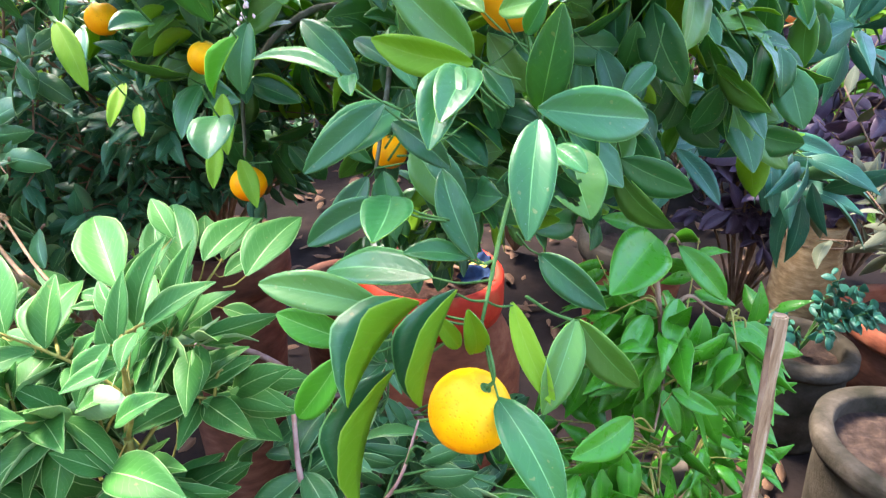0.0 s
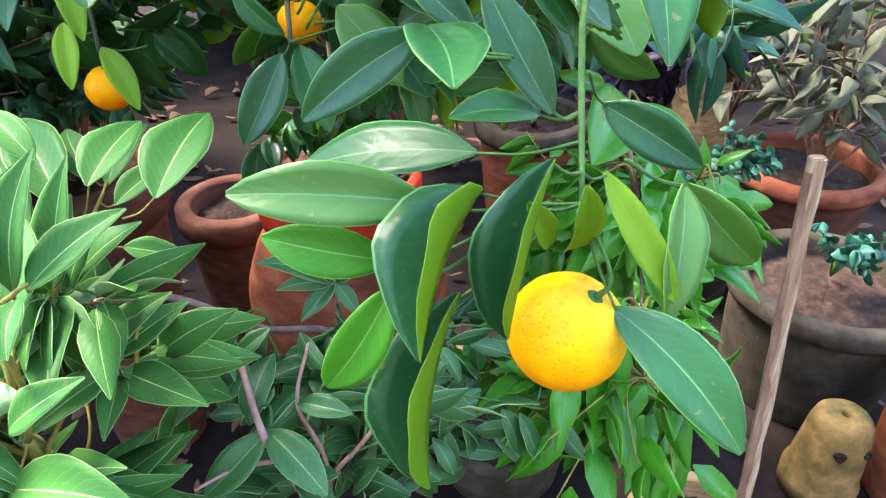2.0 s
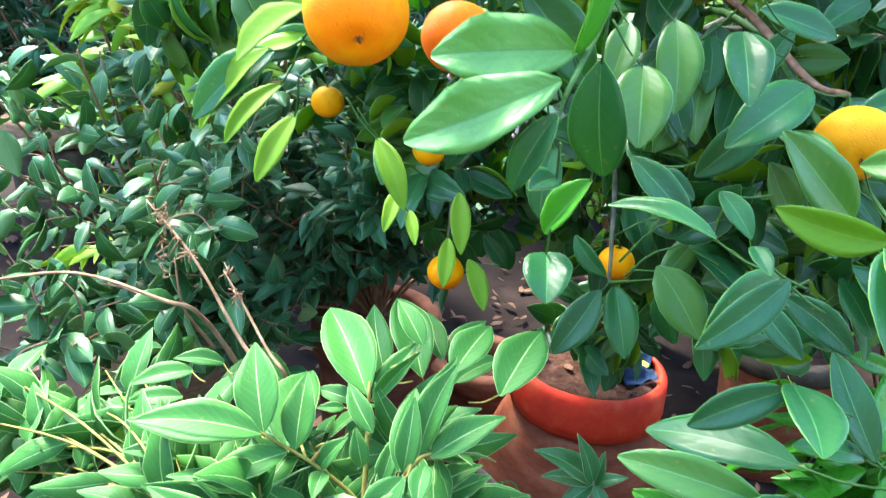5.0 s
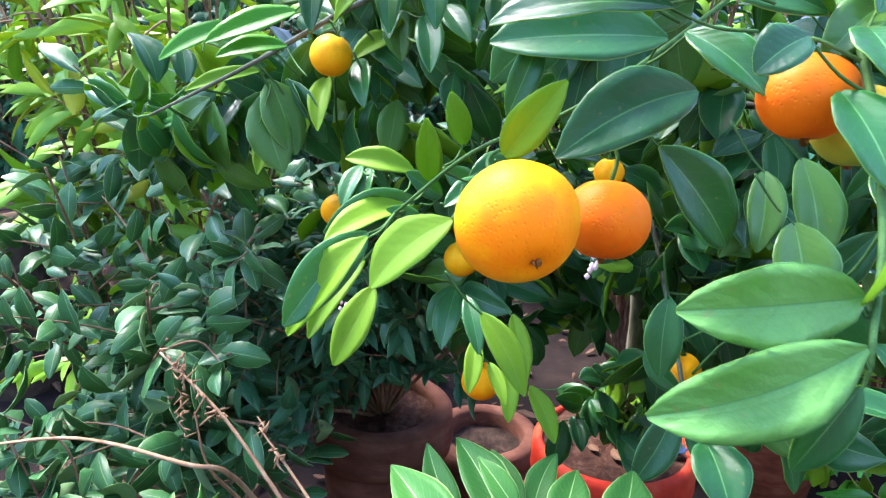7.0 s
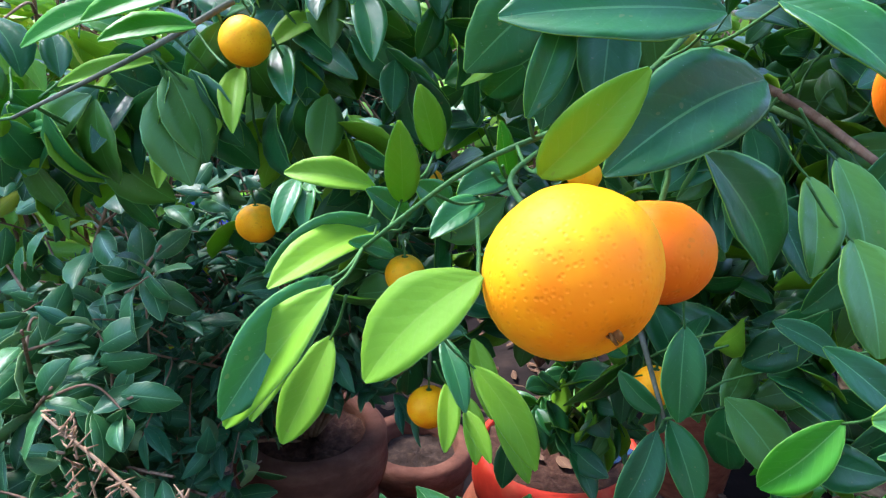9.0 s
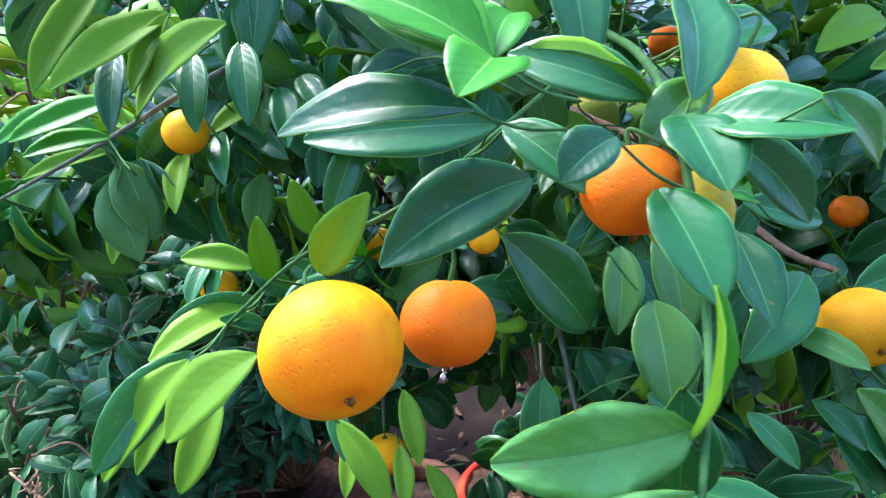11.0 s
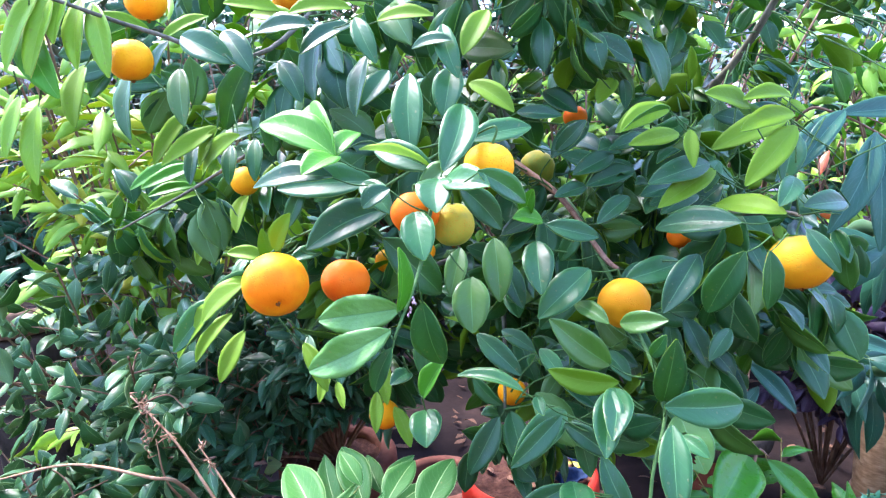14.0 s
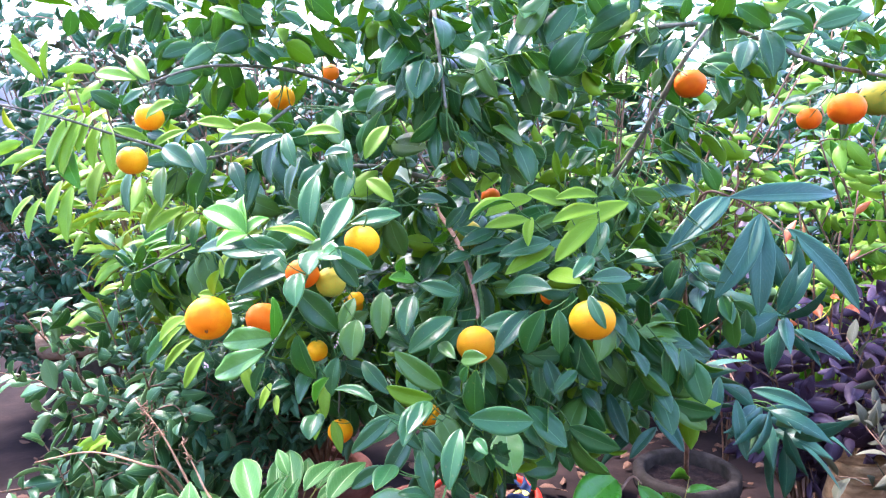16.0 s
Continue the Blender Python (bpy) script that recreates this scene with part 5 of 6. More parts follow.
# ---- fruit ----
def mandarin(x, y, z, r, peel=M_PEEL, tilt=(0, 0, 0), flat=0.90, label="ripe orange mandarin hanging among green leaves", seed=0, stalk=True):
    """A slightly flattened fruit with dimpled ends, a green star calyx and a stalk that joins the tree."""
    g = thing("mandarin", x, y, z, label, "mandarin", "mandarins on the tree")
    s = Shape()
    rows, sides = 26, 40
    verts = []
    for i in range(rows + 1):
        a = math.pi * i / rows
        for j in range(sides):
            b = 2 * math.pi * j / sides
            d = Vector((math.sin(a) * math.cos(b), math.sin(a) * math.sin(b), math.cos(a)))
            rr = r * (1 + 0.018 * noise.noise(d * 1.7 + Vector((seed, 0, 0))) + 0.006 * noise.noise(d * 6 + Vector((0, seed, 0))))
            rr *= 1 - 0.10 * math.exp(-(a / 0.22) ** 2) - 0.09 * math.exp(-((math.pi - a) / 0.20) ** 2)
            verts.append((rr * d.x, rr * d.y, rr * d.z * flat))
    faces = [(i * sides + j, (i + 1) * sides + j, (i + 1) * sides + (j + 1) % sides, i * sides + (j + 1) % sides) for i in range(rows) for j in range(sides)]
    s.add(verts, faces)
    part("peel", s, peel, g)
    g.rotation_euler = [radians(t) for t in tilt]
    c = Shape()
    top = r * flat * 0.90
    for i in range(5):
        m = pose(0, 0, top + 0.0006, 0, 0, 72 * i + seed * 13)
        v, f, uv, sl = blade(0.0036, 0.0030, 0, 40, 0, "round", 3, 1, 0.0006)
        c.add(put(v, m), f, uv, [0] * len(sl))
    part("calyx", c, M_TWIG, g)
    scar = Shape()
    scar.add(*lathe([(0.0001, -r * flat * 0.905 - 0.0006), (0.0011, -r * flat * 0.905 - 0.0005), (0.0021, -r * flat * 0.905 + 0.0003), (0.0022, -r * flat * 0.905 + 0.0014)], 12, 0.06, seed))
    part("blossom_scar", scar, M_SCAR, g)
    if stalk:
        st = Shape()
        local = Matrix.LocRotScale((x, y, z), Euler([radians(t) for t in tilt]), None).inverted()
        spot = nearest_limb(np.array((x, y, z + r)))
        tip = local @ Vector(spot[1].tolist())
        if spot[0] > 0.06:
            tip = Vector((0, 0, top)) + (tip - Vector((0, 0, top))).normalized() * 0.045
        st.add(*tube(smooth_line([(0, 0, top - 0.002), (0, 0, top + min(0.02, max(0.006, spot[0] * 0.4))), tuple(tip)], 5), (0.0013, 0.0010, 0.0009), 6))
        part("stalk", st, M_TWIG, g)
    return g


TURN = "yellow-green mandarin turning ripe on a drooping twig"
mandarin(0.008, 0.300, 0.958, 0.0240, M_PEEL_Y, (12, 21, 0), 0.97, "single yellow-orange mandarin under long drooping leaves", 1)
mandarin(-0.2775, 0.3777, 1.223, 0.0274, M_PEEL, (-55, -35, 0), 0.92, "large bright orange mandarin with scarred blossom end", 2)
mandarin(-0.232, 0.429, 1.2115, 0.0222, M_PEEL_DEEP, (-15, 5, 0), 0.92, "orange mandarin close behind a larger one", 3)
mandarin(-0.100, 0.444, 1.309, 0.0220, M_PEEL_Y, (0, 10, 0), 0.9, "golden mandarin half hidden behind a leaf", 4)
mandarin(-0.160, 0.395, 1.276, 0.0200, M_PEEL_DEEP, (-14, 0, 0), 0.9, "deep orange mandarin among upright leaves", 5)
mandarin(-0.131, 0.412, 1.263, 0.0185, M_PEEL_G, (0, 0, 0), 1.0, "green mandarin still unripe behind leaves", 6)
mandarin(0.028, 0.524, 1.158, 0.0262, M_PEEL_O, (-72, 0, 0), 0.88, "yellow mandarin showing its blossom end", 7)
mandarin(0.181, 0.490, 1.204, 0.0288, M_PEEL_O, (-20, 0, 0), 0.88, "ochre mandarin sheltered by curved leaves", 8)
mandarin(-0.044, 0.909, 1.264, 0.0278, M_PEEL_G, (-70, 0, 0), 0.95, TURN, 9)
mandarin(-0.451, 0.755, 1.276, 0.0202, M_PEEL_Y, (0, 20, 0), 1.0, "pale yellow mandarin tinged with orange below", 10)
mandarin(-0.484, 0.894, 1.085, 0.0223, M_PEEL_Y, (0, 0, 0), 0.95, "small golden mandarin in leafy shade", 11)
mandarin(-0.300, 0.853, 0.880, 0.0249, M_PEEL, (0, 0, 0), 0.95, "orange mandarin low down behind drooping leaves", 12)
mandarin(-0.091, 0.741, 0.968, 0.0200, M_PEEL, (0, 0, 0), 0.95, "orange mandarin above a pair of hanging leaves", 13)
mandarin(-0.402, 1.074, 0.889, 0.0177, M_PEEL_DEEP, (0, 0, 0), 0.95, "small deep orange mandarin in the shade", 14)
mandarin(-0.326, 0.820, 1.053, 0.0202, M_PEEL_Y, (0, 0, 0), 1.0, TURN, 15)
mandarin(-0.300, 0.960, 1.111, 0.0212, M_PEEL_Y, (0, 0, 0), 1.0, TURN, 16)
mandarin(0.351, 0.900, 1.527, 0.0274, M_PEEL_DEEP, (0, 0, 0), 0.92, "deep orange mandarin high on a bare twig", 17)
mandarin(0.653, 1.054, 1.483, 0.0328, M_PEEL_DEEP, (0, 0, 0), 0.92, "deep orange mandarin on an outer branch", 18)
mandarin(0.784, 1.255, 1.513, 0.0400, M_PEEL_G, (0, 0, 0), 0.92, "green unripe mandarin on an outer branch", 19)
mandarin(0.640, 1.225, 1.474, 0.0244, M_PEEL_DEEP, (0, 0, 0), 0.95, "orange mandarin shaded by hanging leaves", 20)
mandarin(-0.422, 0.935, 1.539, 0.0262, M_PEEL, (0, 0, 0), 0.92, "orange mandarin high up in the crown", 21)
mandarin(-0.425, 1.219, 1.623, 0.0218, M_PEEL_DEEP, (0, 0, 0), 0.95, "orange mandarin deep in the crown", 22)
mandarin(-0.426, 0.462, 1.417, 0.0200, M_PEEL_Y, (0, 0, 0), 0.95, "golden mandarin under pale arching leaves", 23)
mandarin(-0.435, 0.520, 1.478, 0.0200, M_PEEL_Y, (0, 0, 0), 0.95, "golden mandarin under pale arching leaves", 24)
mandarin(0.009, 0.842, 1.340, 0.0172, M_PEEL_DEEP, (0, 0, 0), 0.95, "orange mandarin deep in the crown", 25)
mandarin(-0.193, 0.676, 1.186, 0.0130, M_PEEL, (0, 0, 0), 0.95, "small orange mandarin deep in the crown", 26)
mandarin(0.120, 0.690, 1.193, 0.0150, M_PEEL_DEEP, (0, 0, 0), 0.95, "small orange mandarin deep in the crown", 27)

# ---- the tree's inner foliage ----
def away(p, c, r):
    """Is p clear of the short ways from c towards the open front?"""
    for front in ((-0.1, 0.0, 1.34), (0.12, -0.25, 1.39)):
        d = np.array(front) - c
        d /= np.linalg.norm(d)
        t = np.clip((p - c) @ d, 0, 0.6)
        if np.linalg.norm(p - c - d * t) < r:
            return False
    return True


KEEP = [np.array(c) for c in ((-0.044, 0.909, 1.264), (-0.451, 0.755, 1.276), (-0.484, 0.894, 1.085), (-0.30, 0.853, 0.88), (-0.091, 0.741, 0.968), (-0.326, 0.82, 1.053),
                              (0.351, 0.90, 1.527), (0.653, 1.054, 1.483), (-0.422, 0.935, 1.539), (-0.425, 1.219, 1.623), (0.009, 0.842, 1.34), (0.64, 1.225, 1.474), (0.784, 1.255, 1.513), (-0.055, 0.80, 1.275), (0.0, 0.67, 1.21))]
OPEN = [np.array(c) for c in ((0.385, 0.985, 1.27), (0.455, 0.985, 1.21), (0.495, 0.985, 1.20), (0.58, 1.06, 1.24), (0.66, 1.12, 1.18), (0.305, 1.0, 1.43))]


def spray(shape, start, end, rg, count, size, share, slots=(0, 1), droop=0.35, style="citrus", along=5, across=1, open_way=(0, -0.5, 0.6), spread=1.0, clear=False, turn=24, origin=0.0):
    """A twig's leaves, set alternately along the line from start to end, each leaning out and hanging a little."""
    start, end = np.array(start, float), np.array(end, float)
    d = (end - start) / (np.linalg.norm(end - start) + 1e-9)
    for i in range(count):
        t = 0.25 + 0.75 * (i + 0.5) / count
        b = start + (end - start) * t + rg.normal(0, 0.004, 3)
        out = rg.normal(0, 1, 3)
        out -= d * (out @ d)
        out /= np.linalg.norm(out)
        way = d * (0.35 + 0.5 * t) + out * spread + np.array((0, 0, -droop * rg.uniform(0.3, 1.6)))
        way /= np.linalg.norm(way)
        l = size * rg.uniform(0.65, 1.2)
        tip = b + way * l
        if clear and not (all(away((b + tip) / 2 + origin, c, 0.048) for c in KEEP) and all(away((b + tip) / 2 + origin, c, 0.085) for c in OPEN)):
            continue
        face = np.array(open_way) + rg.normal(0, 0.45, 3)
        v, f, uv, s = blade(l, l * share * rg.uniform(0.85, 1.15), rg.uniform(6, 30), rg.uniform(5, 55), 0.06, style, along, across, 0.0005, rg.uniform(-20, 20))
        shape.add(put(v, blade_frame(b, tip, face, rg.normal(0, turn))), f, uv, [slots[k] for k in s])


rg = np.random.default_rng(21)
fill, stems = Shape(), Shape()
centres = [((-0.15, 0.95, 1.50), (0.60, 0.30, 0.42), 135), ((0.13, 0.95, 1.12), (0.34, 0.27, 0.28), 62), ((-0.22, 0.95, 1.12), (0.30, 0.25, 0.25), 70), ((0.55, 1.15, 1.58), (0.32, 0.20, 0.20), 26),
           ((-0.50, 0.86, 1.22), (0.22, 0.12, 0.12), 26), ((0.10, 0.72, 1.18), (0.16, 0.10, 0.14), 26), ((0.05, 0.66, 0.98), (0.14, 0.08, 0.10), 12), ((-0.12, 0.70, 1.36), (0.30, 0.12, 0.12), 34), ((-0.05, 0.74, 1.62), (0.55, 0.14, 0.24), 60), ((0.28, 0.78, 1.36), (0.22, 0.12, 0.16), 24),
           ((-0.50, 1.20, 1.78), (0.70, 0.32, 0.30), 50), ((0.40, 1.35, 1.78), (0.60, 0.25, 0.26), 26), ((0.10, 0.98, 0.90), (0.20, 0.14, 0.10), 34), ((-0.08, 1.05, 0.74), (0.11, 0.10, 0.05), 16),
           ((0.18, 0.80, 1.02), (0.18, 0.10, 0.14), 20), ((-0.30, 1.02, 0.98), (0.20, 0.12, 0.12), 26)]
for (cx, cy, cz), (sx, sy, sz), count in centres:
    for i in range(count):
        u = rg.normal(0, 1, 3)
        u = u / np.linalg.norm(u) * rg.uniform(0.2, 1.0) ** 0.45
        e = np.array((cx + sx * u[0], cy + sy * u[1], cz + sz * u[2]))
        if e[1] < 0.60 or (e[2] < 0.98 and e[1] < 0.8 and e[0] < -0.05):
            continue
        gap, spot = nearest_limb(e)
        s0 = e + (spot - e) * min(1.0, 0.11 / max(gap, 1e-3))
        line = smooth_line([s0, (s0 + e) / 2 + rg.normal(0, 0.008, 3), e], 3) - T0
        stems.add(*tube(line, (0.0014, 0.0008), 5))
        spray(fill, s0 - T0, e - T0, rg, int(rg.integers(4, 9)), 0.068, 0.53, clear=True, turn=34, origin=T0, along=6, across=2, droop=0.9 if cz > 1.3 else 0.5, open_way=(0.05, -0.7, 0.45))
part("foliage", fill, [M_TOP, M_UNDER], tree, "dense dark glossy citrus leaves", "stuff")
part("twig", stems, M_TWIG, tree, kind="stuff")


# ---- other plants ----
def stem_line(p0, p1, bend, rg):
    p0, p1 = np.array(p0, float), np.array(p1, float)
    return smooth_line([p0, p0 + (p1 - p0) * 0.4 + np.array((0, 0, bend)) + rg.normal(0, 0.01, 3), p1], 6)


def shrub(name, base, tips, label, mats, size, share, style, wood=M_BROWN, thick=0.006, count=12, seed=0, droop=0.35, spread=1.0, side=3, reach=0.16, along=5, across=1, category="shrub", open_way=(0, -0.5, 0.6)):
    """A bush: stems from its base to the given tips, side shoots, and leaves on every shoot."""
    rg = np.random.default_rng(seed)
    base = np.array(base, float)
    t = thing(name, *base, label, category)
    fol = Shape()
    for tip in tips:
        line = stem_line(base, tip, 0.05, rg)
        st = Shape()
        st.add(*tube(line - base, (thick, thick * 0.35), 7, 0.08, seed))
        part("stem", st, wood, t)
        shoots = [(line[int(len(line) * 0.55)], line[-1])]
        for k in range(side):
            a = line[int(len(line) * rg.uniform(0.45, 0.95))]
            e = a + rg.normal(0, 1, 3) * reach * np.array((0.7, 0.6, 0.4)) + np.array((0, -0.02, 0.05))
            shoots.append((a, e))
            sh = Shape()
            sh.add(*tube(stem_line(a, e, 0.015, rg) - base, (thick * 0.4, thick * 0.2), 5))
            part("shoot", sh, wood, t)
        for a, e in shoots:
            spray(fol, a - base, e - base, rg, count, size, share, (0, 1), droop, style, along, across, open_way, spread)
    part("foliage", fol, list(mats), t, kind="stuff")
    return t


def around(cx, cy, cz, sx, sy, sz, n, seed):
    r = np.random.default_rng(seed)
    return [(cx + sx * r.uniform(-1, 1), cy + sy * r.uniform(-1, 1), cz + sz * r.uniform(-1, 1)) for _ in range(n)]



def dress(plant, tips, mats, size, share, style, seed, count=9, droop=0.35, spread=1.0, along=5, open_way=(0, -0.5, 0.6)):
    """More shoots and leaves on a plant whose foremost leaves are set one by one."""
    rg = np.random.default_rng(seed)
    fol = Shape()
    for tip in tips:
        tip = np.array(tip)
        gap, spot = nearest_limb(tip, plant.lines)
        sh = Shape()
        sh.add(*tube(stem_line(spot, tip, 0.02, rg) - plant.foot, (0.0017, 0.0009), 5))
        part("shoot", sh, plant.twig, plant.owner)
        start = spot + (tip - spot) * max(0.0, 1 - 0.18 / max(gap, 1e-3))
        spray(fol, start - plant.foot, tip - plant.foot, rg, count, size, share, (0, 1), droop, style, along, 1, open_way, spread)
    part("foliage", fol, list(mats), plant.owner, kind="stuff")


dress(LIGHT_SHRUB, around(-0.41, 0.47, 0.82, 0.10, 0.04, 0.03, 9, 64) + around(-0.36, 0.44, 0.74, 0.10, 0.04, 0.04, 9, 65) + around(-0.31, 0.53, 0.83, 0.10, 0.04, 0.04, 9, 56) + around(-0.52, 0.60, 0.72, 0.16, 0.10, 0.10, 14, 1) + around(-0.34, 0.48, 0.66, 0.10, 0.06, 0.06, 8, 52) + around(-0.64, 0.54, 0.76, 0.14, 0.08, 0.06, 16, 55), PALE, 0.078, 0.38, "long", 31, 9, open_way=(0.1, -0.5, 0.8))
dress(LOW_SHRUB, around(-0.10, 0.56, 0.64, 0.14, 0.06, 0.09, 16, 2) + around(0.05, 0.60, 0.60, 0.08, 0.06, 0.06, 6, 53) + around(-0.06, 0.66, 0.56, 0.18, 0.10, 0.08, 22, 57), SOFT, 0.058, 0.42, "citrus", 32, 7, open_way=(0, -0.5, 0.8))
dress(GLOSSY_BUSH, around(0.25, 0.70, 0.74, 0.10, 0.07, 0.12, 22, 3) + around(0.18, 0.56, 0.58, 0.11, 0.06, 0.07, 12, 54) + around(0.14, 0.68, 0.60, 0.12, 0.08, 0.10, 16, 58) + around(0.34, 0.92, 0.66, 0.16, 0.12, 0.10, 12, 59) + around(0.46, 0.98, 0.38, 0.13, 0.10, 0.09, 14, 66), GLOSS, 0.078, 0.36, "pointed", 33, 6, droop=0.75)
dress(LONG_BUSH, around(0.38, 1.12, 0.94, 0.26, 0.14, 0.22, 20, 4), LONG, 0.13, 0.28, "long", 34, 7, droop=0.4)
shrub("shrub", (-0.49, 1.20, 0.60), around(-0.56, 1.08, 0.96, 0.30, 0.18, 0.20, 34, 5) + around(-0.66, 1.00, 0.76, 0.16, 0.12, 0.08, 9, 62), "dense dark green shrub behind the bare twigs", (M_DIM, M_DIM_U), 0.046, 0.38, "long", M_BROWN, 0.004, 11, 35, side=5, reach=0.11)
shrub("shrub", (-1.10, 1.40, 0.38), around(-0.86, 1.05, 0.92, 0.22, 0.2, 0.25, 18, 6) + around(-0.75, 0.80, 0.70, 0.20, 0.12, 0.10, 14, 61) + around(-0.66, 0.86, 0.94, 0.10, 0.08, 0.12, 7, 67), "open shrub with rounded blue-green leaflets", (M_SOFT, M_SHRUB_U), 0.062, 0.48, "round", M_BROWN, 0.005, 8, 36, side=3, reach=0.14)
shrub("shrub", (-1.1, 1.7, 0.02), around(-0.95, 1.35, 1.40, 0.32, 0.25, 0.30, 30, 7), "tall bush with yellowing and fresh leaves", (M_FRESH, M_YELLOW), 0.10, 0.30, "long", M_BROWN, 0.007, 10, 37, droop=0.7, side=3, reach=0.2)
shrub("shrub", (1.22, 1.52, 0.26), around(1.15, 1.50, 0.75, 0.28, 0.2, 0.3, 18, 8), "pot plant with dusty grey-green leaves", (M_GREY, M_GREY), 0.085, 0.36, "long", M_BROWN, 0.005, 6, 38, side=2, reach=0.15)
shrub("shrub", (0.75, 2.45, 0.02), around(0.70, 2.10, 1.42, 0.07, 0.05, 0.06, 4, 17), "flowering shrub with pale pink blossom", (M_BUD, M_BUD), 0.045, 0.6, "round", M_BROWN, 0.004, 6, 47, side=1, reach=0.06)
shrub("shrub", (0.95, 2.1, 0.02), around(0.90, 1.85, 0.78, 0.32, 0.15, 0.22, 18, 9), "purple-leaved shrub among the pots", (M_PURPLE, M_PURPLE), 0.09, 0.42, "citrus", M_BROWN, 0.006, 9, 39, side=3, reach=0.15)
shrub("shrub", (1.05, 2.3, 0.02), around(0.86, 1.74, 1.18, 0.12, 0.10, 0.12, 5, 18), "croton with orange and red leaves", (M_CROTON, M_YELLOW), 0.08, 0.34, "long", M_BROWN, 0.006, 3, 48, side=0, reach=0.10)
shrub("seedling", (0.86, 1.48, 0.25), around(0.86, 1.42, 0.38, 0.08, 0.07, 0.07, 9, 10), "small teal-leaved seedling in a concrete pot", (M_TEAL, M_TEAL), 0.035, 0.6, "round", M_TWIG, 0.003, 9, 40, side=1, reach=0.05, category="seedling")
shrub("seedling", (0.97, 1.12, 0.27), around(0.97, 1.08, 0.36, 0.07, 0.07, 0.04, 5, 11), "small teal-leaved seedling in a mossy pot", (M_TEAL, M_TEAL), 0.035, 0.6, "round", M_TWIG, 0.003, 8, 41, side=1, reach=0.05, category="seedling")
shrub("shrub", (1.5, 2.4, 0.02), around(1.35, 2.2, 1.2, 0.5, 0.3, 0.45, 34, 12), "fresh bright green bush in open light", (M_FRESH, M_YOUNG), 0.10, 0.36, "citrus", M_BROWN, 0.008, 9, 42, side=4, reach=0.22)
shrub("shrub", (0.2, 2.5, 0.02), around(0.15, 2.2, 1.50, 0.8, 0.25, 0.55, 56, 13), "fresh green bush behind the mandarin tree", (M_FRESH, M_DIM), 0.085, 0.38, "citrus", M_BROWN, 0.008, 9, 43, side=4, reach=0.24)
shrub("shrub", (-1.2, 2.8, 0.02), around(-1.3, 2.5, 1.55, 0.9, 0.3, 0.75, 80, 14), "grey-green bush in the hazy distance", (M_DIM, M_GREY), 0.09, 0.38, "citrus", M_BROWN, 0.008, 10, 44, side=5, reach=0.28, along=4)
shrub("shrub", (1.2, 3.4, 0.02), around(1.3, 3.2, 1.2, 1.4, 0.3, 0.85, 70, 15), "broad green hedge along the nursery", (M_DIM, M_FRESH), 0.11, 0.40, "citrus", M_BROWN, 0.008, 10, 45, side=4, reach=0.3, along=4)
shrub("shrub", (-2.7, 3.2, 0.02), around(-2.7, 2.9, 1.3, 0.7, 0.4, 1.0, 70, 16), "broad shaded bush beside the earth path", (M_DIM, M_DIM_U), 0.10, 0.40, "citrus", M_BROWN, 0.008, 10, 46, side=4, reach=0.3, along=4)
shrub("shrub", (-0.6, 4.6, 0.02), around(-0.6, 4.2, 1.5, 3.6, 0.3, 1.15, 110, 19) + around(-1.8, 4.0, 2.2, 2.0, 0.3, 0.55, 60, 23) + around(0.6, 4.1, 2.25, 1.0, 0.3, 0.4, 22, 24), "tall dark hedge closing the nursery", (M_DIM, M_DIM_U), 0.14, 0.42, "citrus", M_BROWN, 0.010, 10, 49, side=4, reach=0.45, along=4)

# bamboo stake
stake = thing("bamboo_stake", 0.27, 0.45, 0.0, "split bamboo stake with a cut pale end", "stake")
s = Shape()
s.add(*tube(smooth_line([(0.012, -0.02, 0.0), (0.006, -0.008, 0.5), (-0.012, 0.029, 0.925)], 14), (0.0064, 0.0062, 0.0060), 7, 0.16, 4))
part("pole", s, M_WOOD, stake, smooth=False)
s = Shape()
s.add(*tube(smooth_line([(0.009, -0.022, 0.0), (0.003, -0.0095, 0.5), (-0.0148, 0.0275, 0.915)], 14), (0.0046, 0.0044, 0.0040), 6, 0.2, 9))
part("bark_strip", s, M_BROWN, stake, "brown bark left on the split side", smooth=False)
s = Shape()
s.add(*tube([(-0.012, 0.029, 0.922), (-0.0122, 0.0295, 0.926)], (0.0060, 0.0052), 7, 0.10, 4))
part("cut_end", s, M_STRAW, stake, "pale cut end", smooth=False)

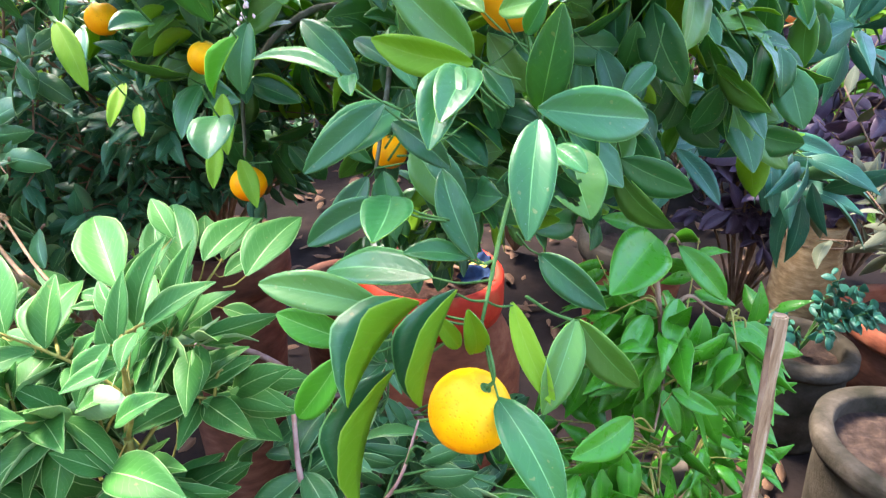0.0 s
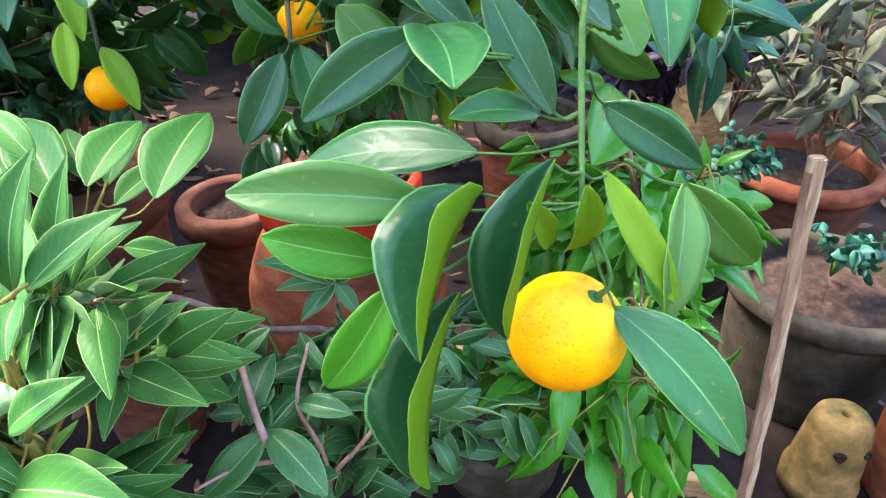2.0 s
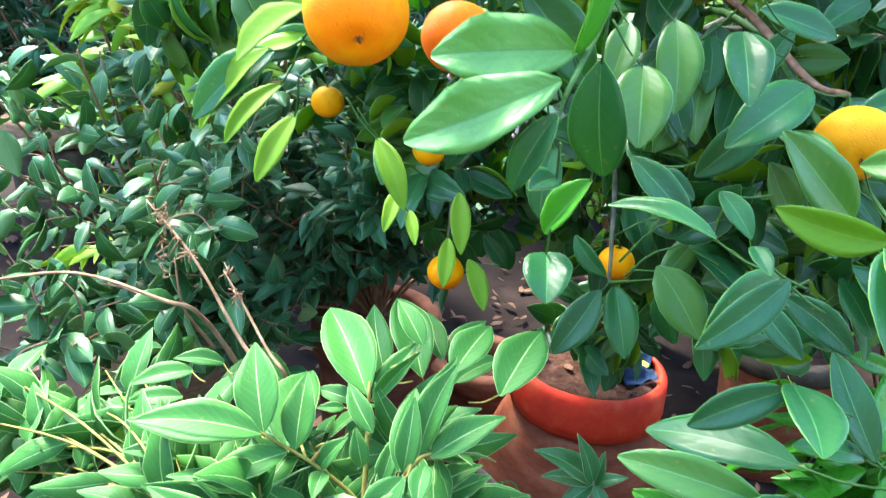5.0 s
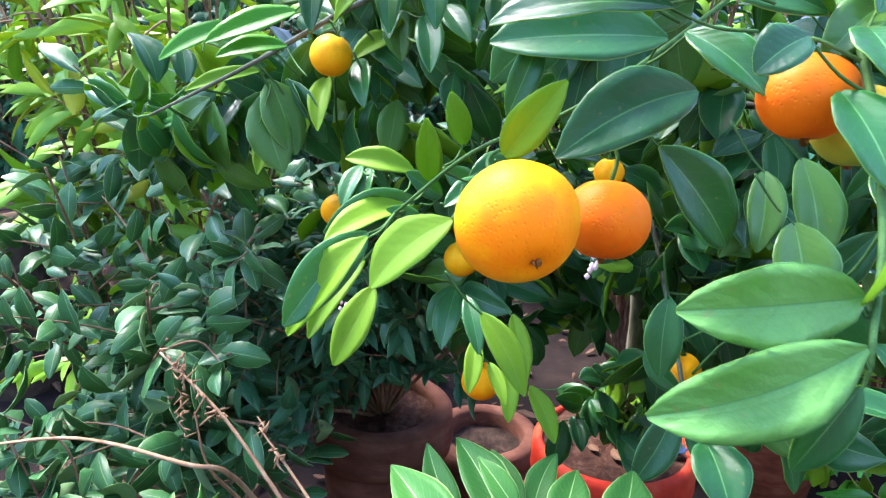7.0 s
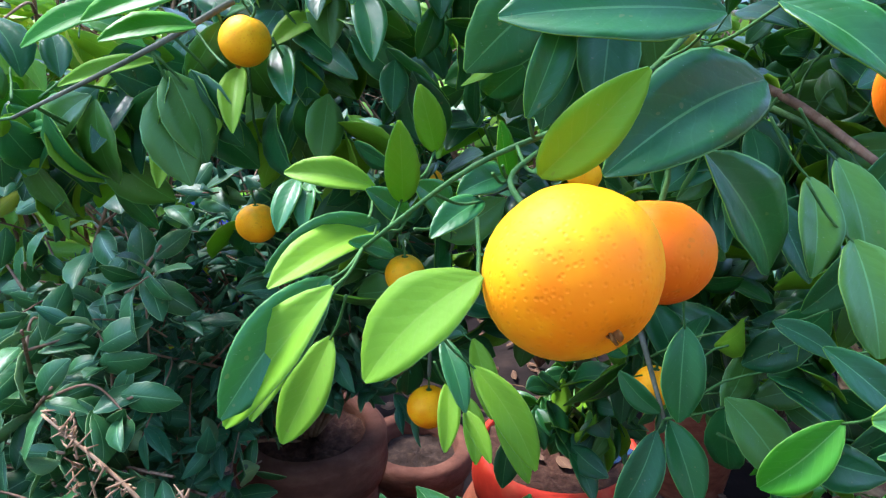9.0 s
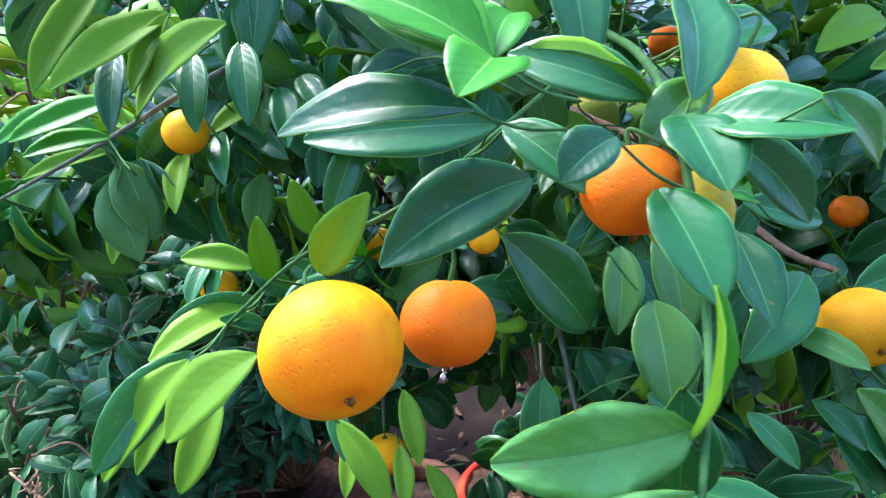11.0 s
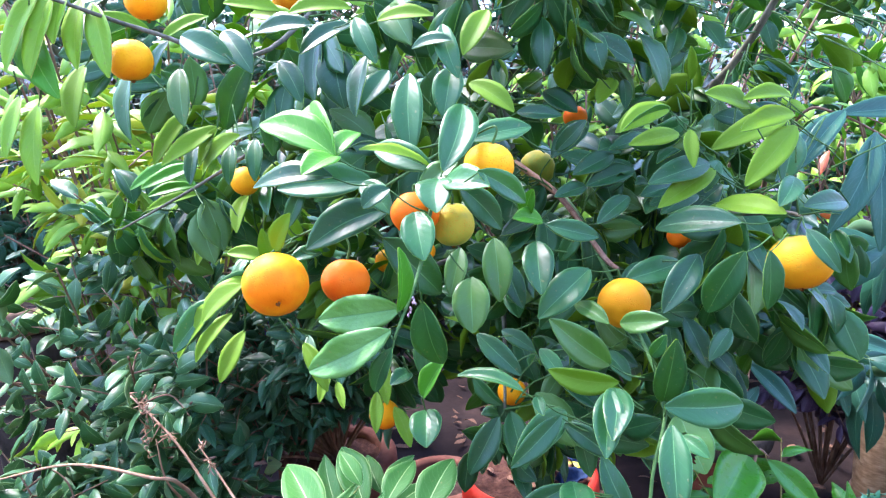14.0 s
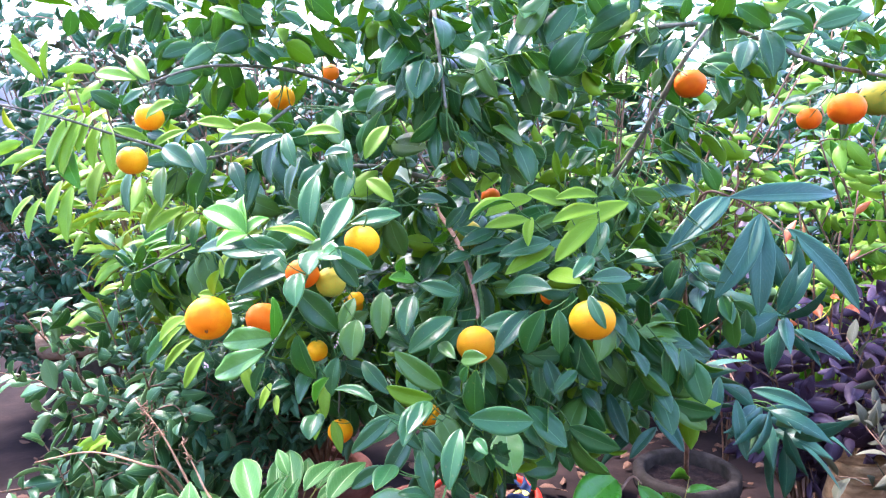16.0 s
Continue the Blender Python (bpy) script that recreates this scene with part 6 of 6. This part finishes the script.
# bare twigs of the neighbouring shrub, some with dried flower stalks
bare = thing("dry_twig", -0.62, 1.05, 0.45, "bare pale brown twig with dried flower stalks", "twig")
b0 = np.array((-0.62, 1.05, 0.45))
for radii, pts_ in (((0.0040, 0.0026, 0.0014), [(-0.62, 1.05, 0.45), (-0.52, 0.76, 0.68), (-0.545, 0.66, 0.86), (-0.583, 0.635, 0.893), (-0.712, 0.662, 0.895), (-0.87, 0.70, 0.846)]),
                    ((0.0035, 0.0022, 0.0012), [(-0.55, 0.80, 0.68), (-0.45, 0.60, 0.85), (-0.47, 0.597, 0.883), (-0.536, 0.632, 0.949), (-0.612, 0.668, 0.996)]),
                    ((0.0028, 0.0018, 0.0010), [(-0.50, 0.72, 0.74), (-0.41, 0.575, 0.86), (-0.432, 0.582, 0.885), (-0.470, 0.61, 0.915), (-0.504, 0.634, 0.940)]),
                    ((0.0024, 0.0016, 0.0009), [(-0.56, 0.70, 0.80), (-0.575, 0.665, 0.87), (-0.585, 0.67, 0.93)])):
    s = Shape()
    s.add(*tube(smooth_line(pts_, 8) - b0, radii, 6, 0.15, 5))
    part("stem", s, M_STRAW, bare)
rg = np.random.default_rng(77)
heads = Shape()
for c, w, k in (((-0.575, 0.65, 0.975), (-0.07, 0.04, 0.05), 26), ((-0.49, 0.625, 0.93), (-0.03, 0.03, 0.02), 16), ((-0.59, 0.66, 0.95), (0.0, 0.01, 0.09), 18)):
    for i in range(k):
        q = np.array(c) + np.array(w) * rg.uniform(-0.5, 0.5) - b0
        heads.add(*tube(smooth_line([q, q + rg.normal(0, 0.004, 3), q + rg.normal(0, 0.006, 3)], 2), (0.0006, 0.0012, 0.0004), 5))
part("dried_flower", heads, M_STRAW, bare, "dried pale flower stalks", kind="stuff")

# citrus buds on the twig tips
for c in ((-0.202, 0.62, 1.133), (-0.205, 0.62, 1.118), (-0.400, 0.56, 1.098), (-0.235, 0.46, 1.175)):
    b = Shape()
    for i in range(5):
        q = np.array(c) + rg.normal(0, 0.0035, 3) - T0
        b.add(*tube(smooth_line([q, q + (0, 0, 0.002), q + (0, -0.001, 0.004)], 2), (0.0006, 0.0017, 0.0004), 6))
    part("flower_bud", b, M_BUD, tree, "tiny pinkish white flower buds")

# yellow leaf fallen on the planter's soil
s = Shape()
s.add(*blade(0.042, 0.022, 12, 20, 0.05, "citrus", 8, 2))
o = new("fallen_leaf", s.mesh("fallen_leaf", [M_YELLOW, M_YELLOW]))
o.matrix_world = blade_frame((0.005, 1.185, 0.600), (0.043, 1.18, 0.606), (0, -0.3, 1))
tagged(o, "yellow fallen leaf lying on the planter's soil", "leaf")

# litter and torn dark blue film on the planter's soil
rg = np.random.default_rng(58)
for i in range(14):
    a, q = rg.uniform(0, 6.28), rg.uniform(0.02, 0.105)
    x, y, l = TREE[0] + q * math.cos(a), TREE[1] + q * math.sin(a), rg.uniform(0.022, 0.05)
    b = rg.uniform(0, 6.28)
    s = Shape()
    s.add(*blade(l, l * 0.45, 14, rg.uniform(-40, 60), 0.12, "citrus", 6, 1))
    o = new("fallen_leaf", s.mesh("fallen_leaf", [M_DRY, M_DRY]))
    o.matrix_world = blade_frame((x, y, 0.600), (x + l * math.cos(b), y + l * math.sin(b), 0.606), (rg.uniform(-0.3, 0.3), rg.uniform(-0.3, 0.3), 1))
    tagged(o, "dry brown fallen leaf on the planter's soil", "leaf")
for cx, cy, w, turn in ((0.02, 1.13, 0.060, 0.4), (0.035, 1.20, 0.050, 1.3), (-0.01, 1.24, 0.055, 2.2)):
    s = Shape()
    k = 10
    v = []
    for i in range(k + 1):
        for j in range(k + 1):
            x, y = (i / k - 0.5) * w, (j / k - 0.5) * w * 0.6
            z = 0.030 * max(0.0, noise.noise((x * 45 + cx * 90, y * 45, 2.0)) + 0.25)
            v.append((cx + x * math.cos(turn) - y * math.sin(turn), cy + x * math.sin(turn) + y * math.cos(turn), 0.603 + z))
    s.add(v, [(i * (k + 1) + j, (i + 1) * (k + 1) + j, (i + 1) * (k + 1) + j + 1, i * (k + 1) + j + 1) for i in range(k) for j in range(k)])
    o = new("plastic_scrap", s.mesh("plastic_scrap", [M_NAVY]))
    md = o.modifiers.new("thickness", "SOLIDIFY")
    md.thickness = 0.001
    tagged(o, "crumpled dark blue plastic scrap on the planter's soil", "plastic scrap")

# burlap grow bag
bag = thing("grow_bag", 0.98, 1.76, 0.0, "crumpled tan burlap grow bag beside the pots", "grow bag")
s = Shape()
prof = [(0.02, 0.0), (0.085, 0.01), (0.095, 0.12), (0.088, 0.26), (0.09, 0.36), (0.078, 0.42), (0.068, 0.47), (0.074, 0.50), (0.066, 0.49), (0.058, 0.44), (0.02, 0.42)]
v, f = lathe(prof, 48, 0.05, 3)
for p in v:
    p += 0.012 * np.array(noise.noise_vector(Vector(p * 14.0))) * min(1.0, p[2] * 8)
s.add(v, f)
part("sack", s, M_BURLAP, bag)
for z_, k in ((0.445, 5), (0.20, 6)):
    s = Shape()
    r_ = float(np.interp(z_, [0.12, 0.26, 0.36, 0.42, 0.47], [0.095, 0.088, 0.09, 0.078, 0.068])) + 0.004
    s.add(*tube([(r_ * math.cos(t_), r_ * math.sin(t_), z_ + 0.004 * math.sin(3 * t_)) for t_ in np.linspace(0, 6.2832, 33)], (0.003, 0.003), 5))
    part("cord", s, M_STRAW, bag)

# blue sheet
sheet = Shape()
n = 22
gv = []
for i in range(n + 1):
    for j in range(n + 1):
        x, z = j / n, i / n
        gv.append((-0.84 + 0.28 * x, 1.62 + 0.05 * noise.noise((x * 4, z * 4, 1)), 0.66 + 0.26 * z + 0.03 * noise.noise((x * 5, 0, 7))))
gf = [(i * (n + 1) + j, i * (n + 1) + j + 1, (i + 1) * (n + 1) + j + 1, (i + 1) * (n + 1) + j) for i in range(n) for j in range(n)]
sheet.add(gv, gf)
o = new("plastic_sheet", sheet.mesh("plastic_sheet", [M_BLUE]))
md = o.modifiers.new("thickness", "SOLIDIFY")
md.thickness = 0.004
tagged(o, "crumpled blue plastic sheet behind the dark shrub", "plastic sheet")

# grass beside the stake
grass = thing("grass_tuft", 0.235, 0.44, 0.0, "thin green grass tuft beside the bamboo stake", "grass")
rg = np.random.default_rng(91)
for i in range(9):
    g = Shape()
    l = rg.uniform(0.26, 0.42)
    g.add(*blade(l, 0.007, 14, rg.uniform(40, 110), 0.0, "long", 12, 1))
    o = part("blade", g, [M_JUNGLE, M_JUNGLE], grass)
    a = rg.uniform(0, 6.28)
    o.matrix_local = blade_frame((0.012 * math.cos(a), 0.012 * math.sin(a), 0.015), (0.10 * math.cos(a), 0.07 * math.sin(a), 0.015 + l), (-math.cos(a), -math.sin(a), 0.3))
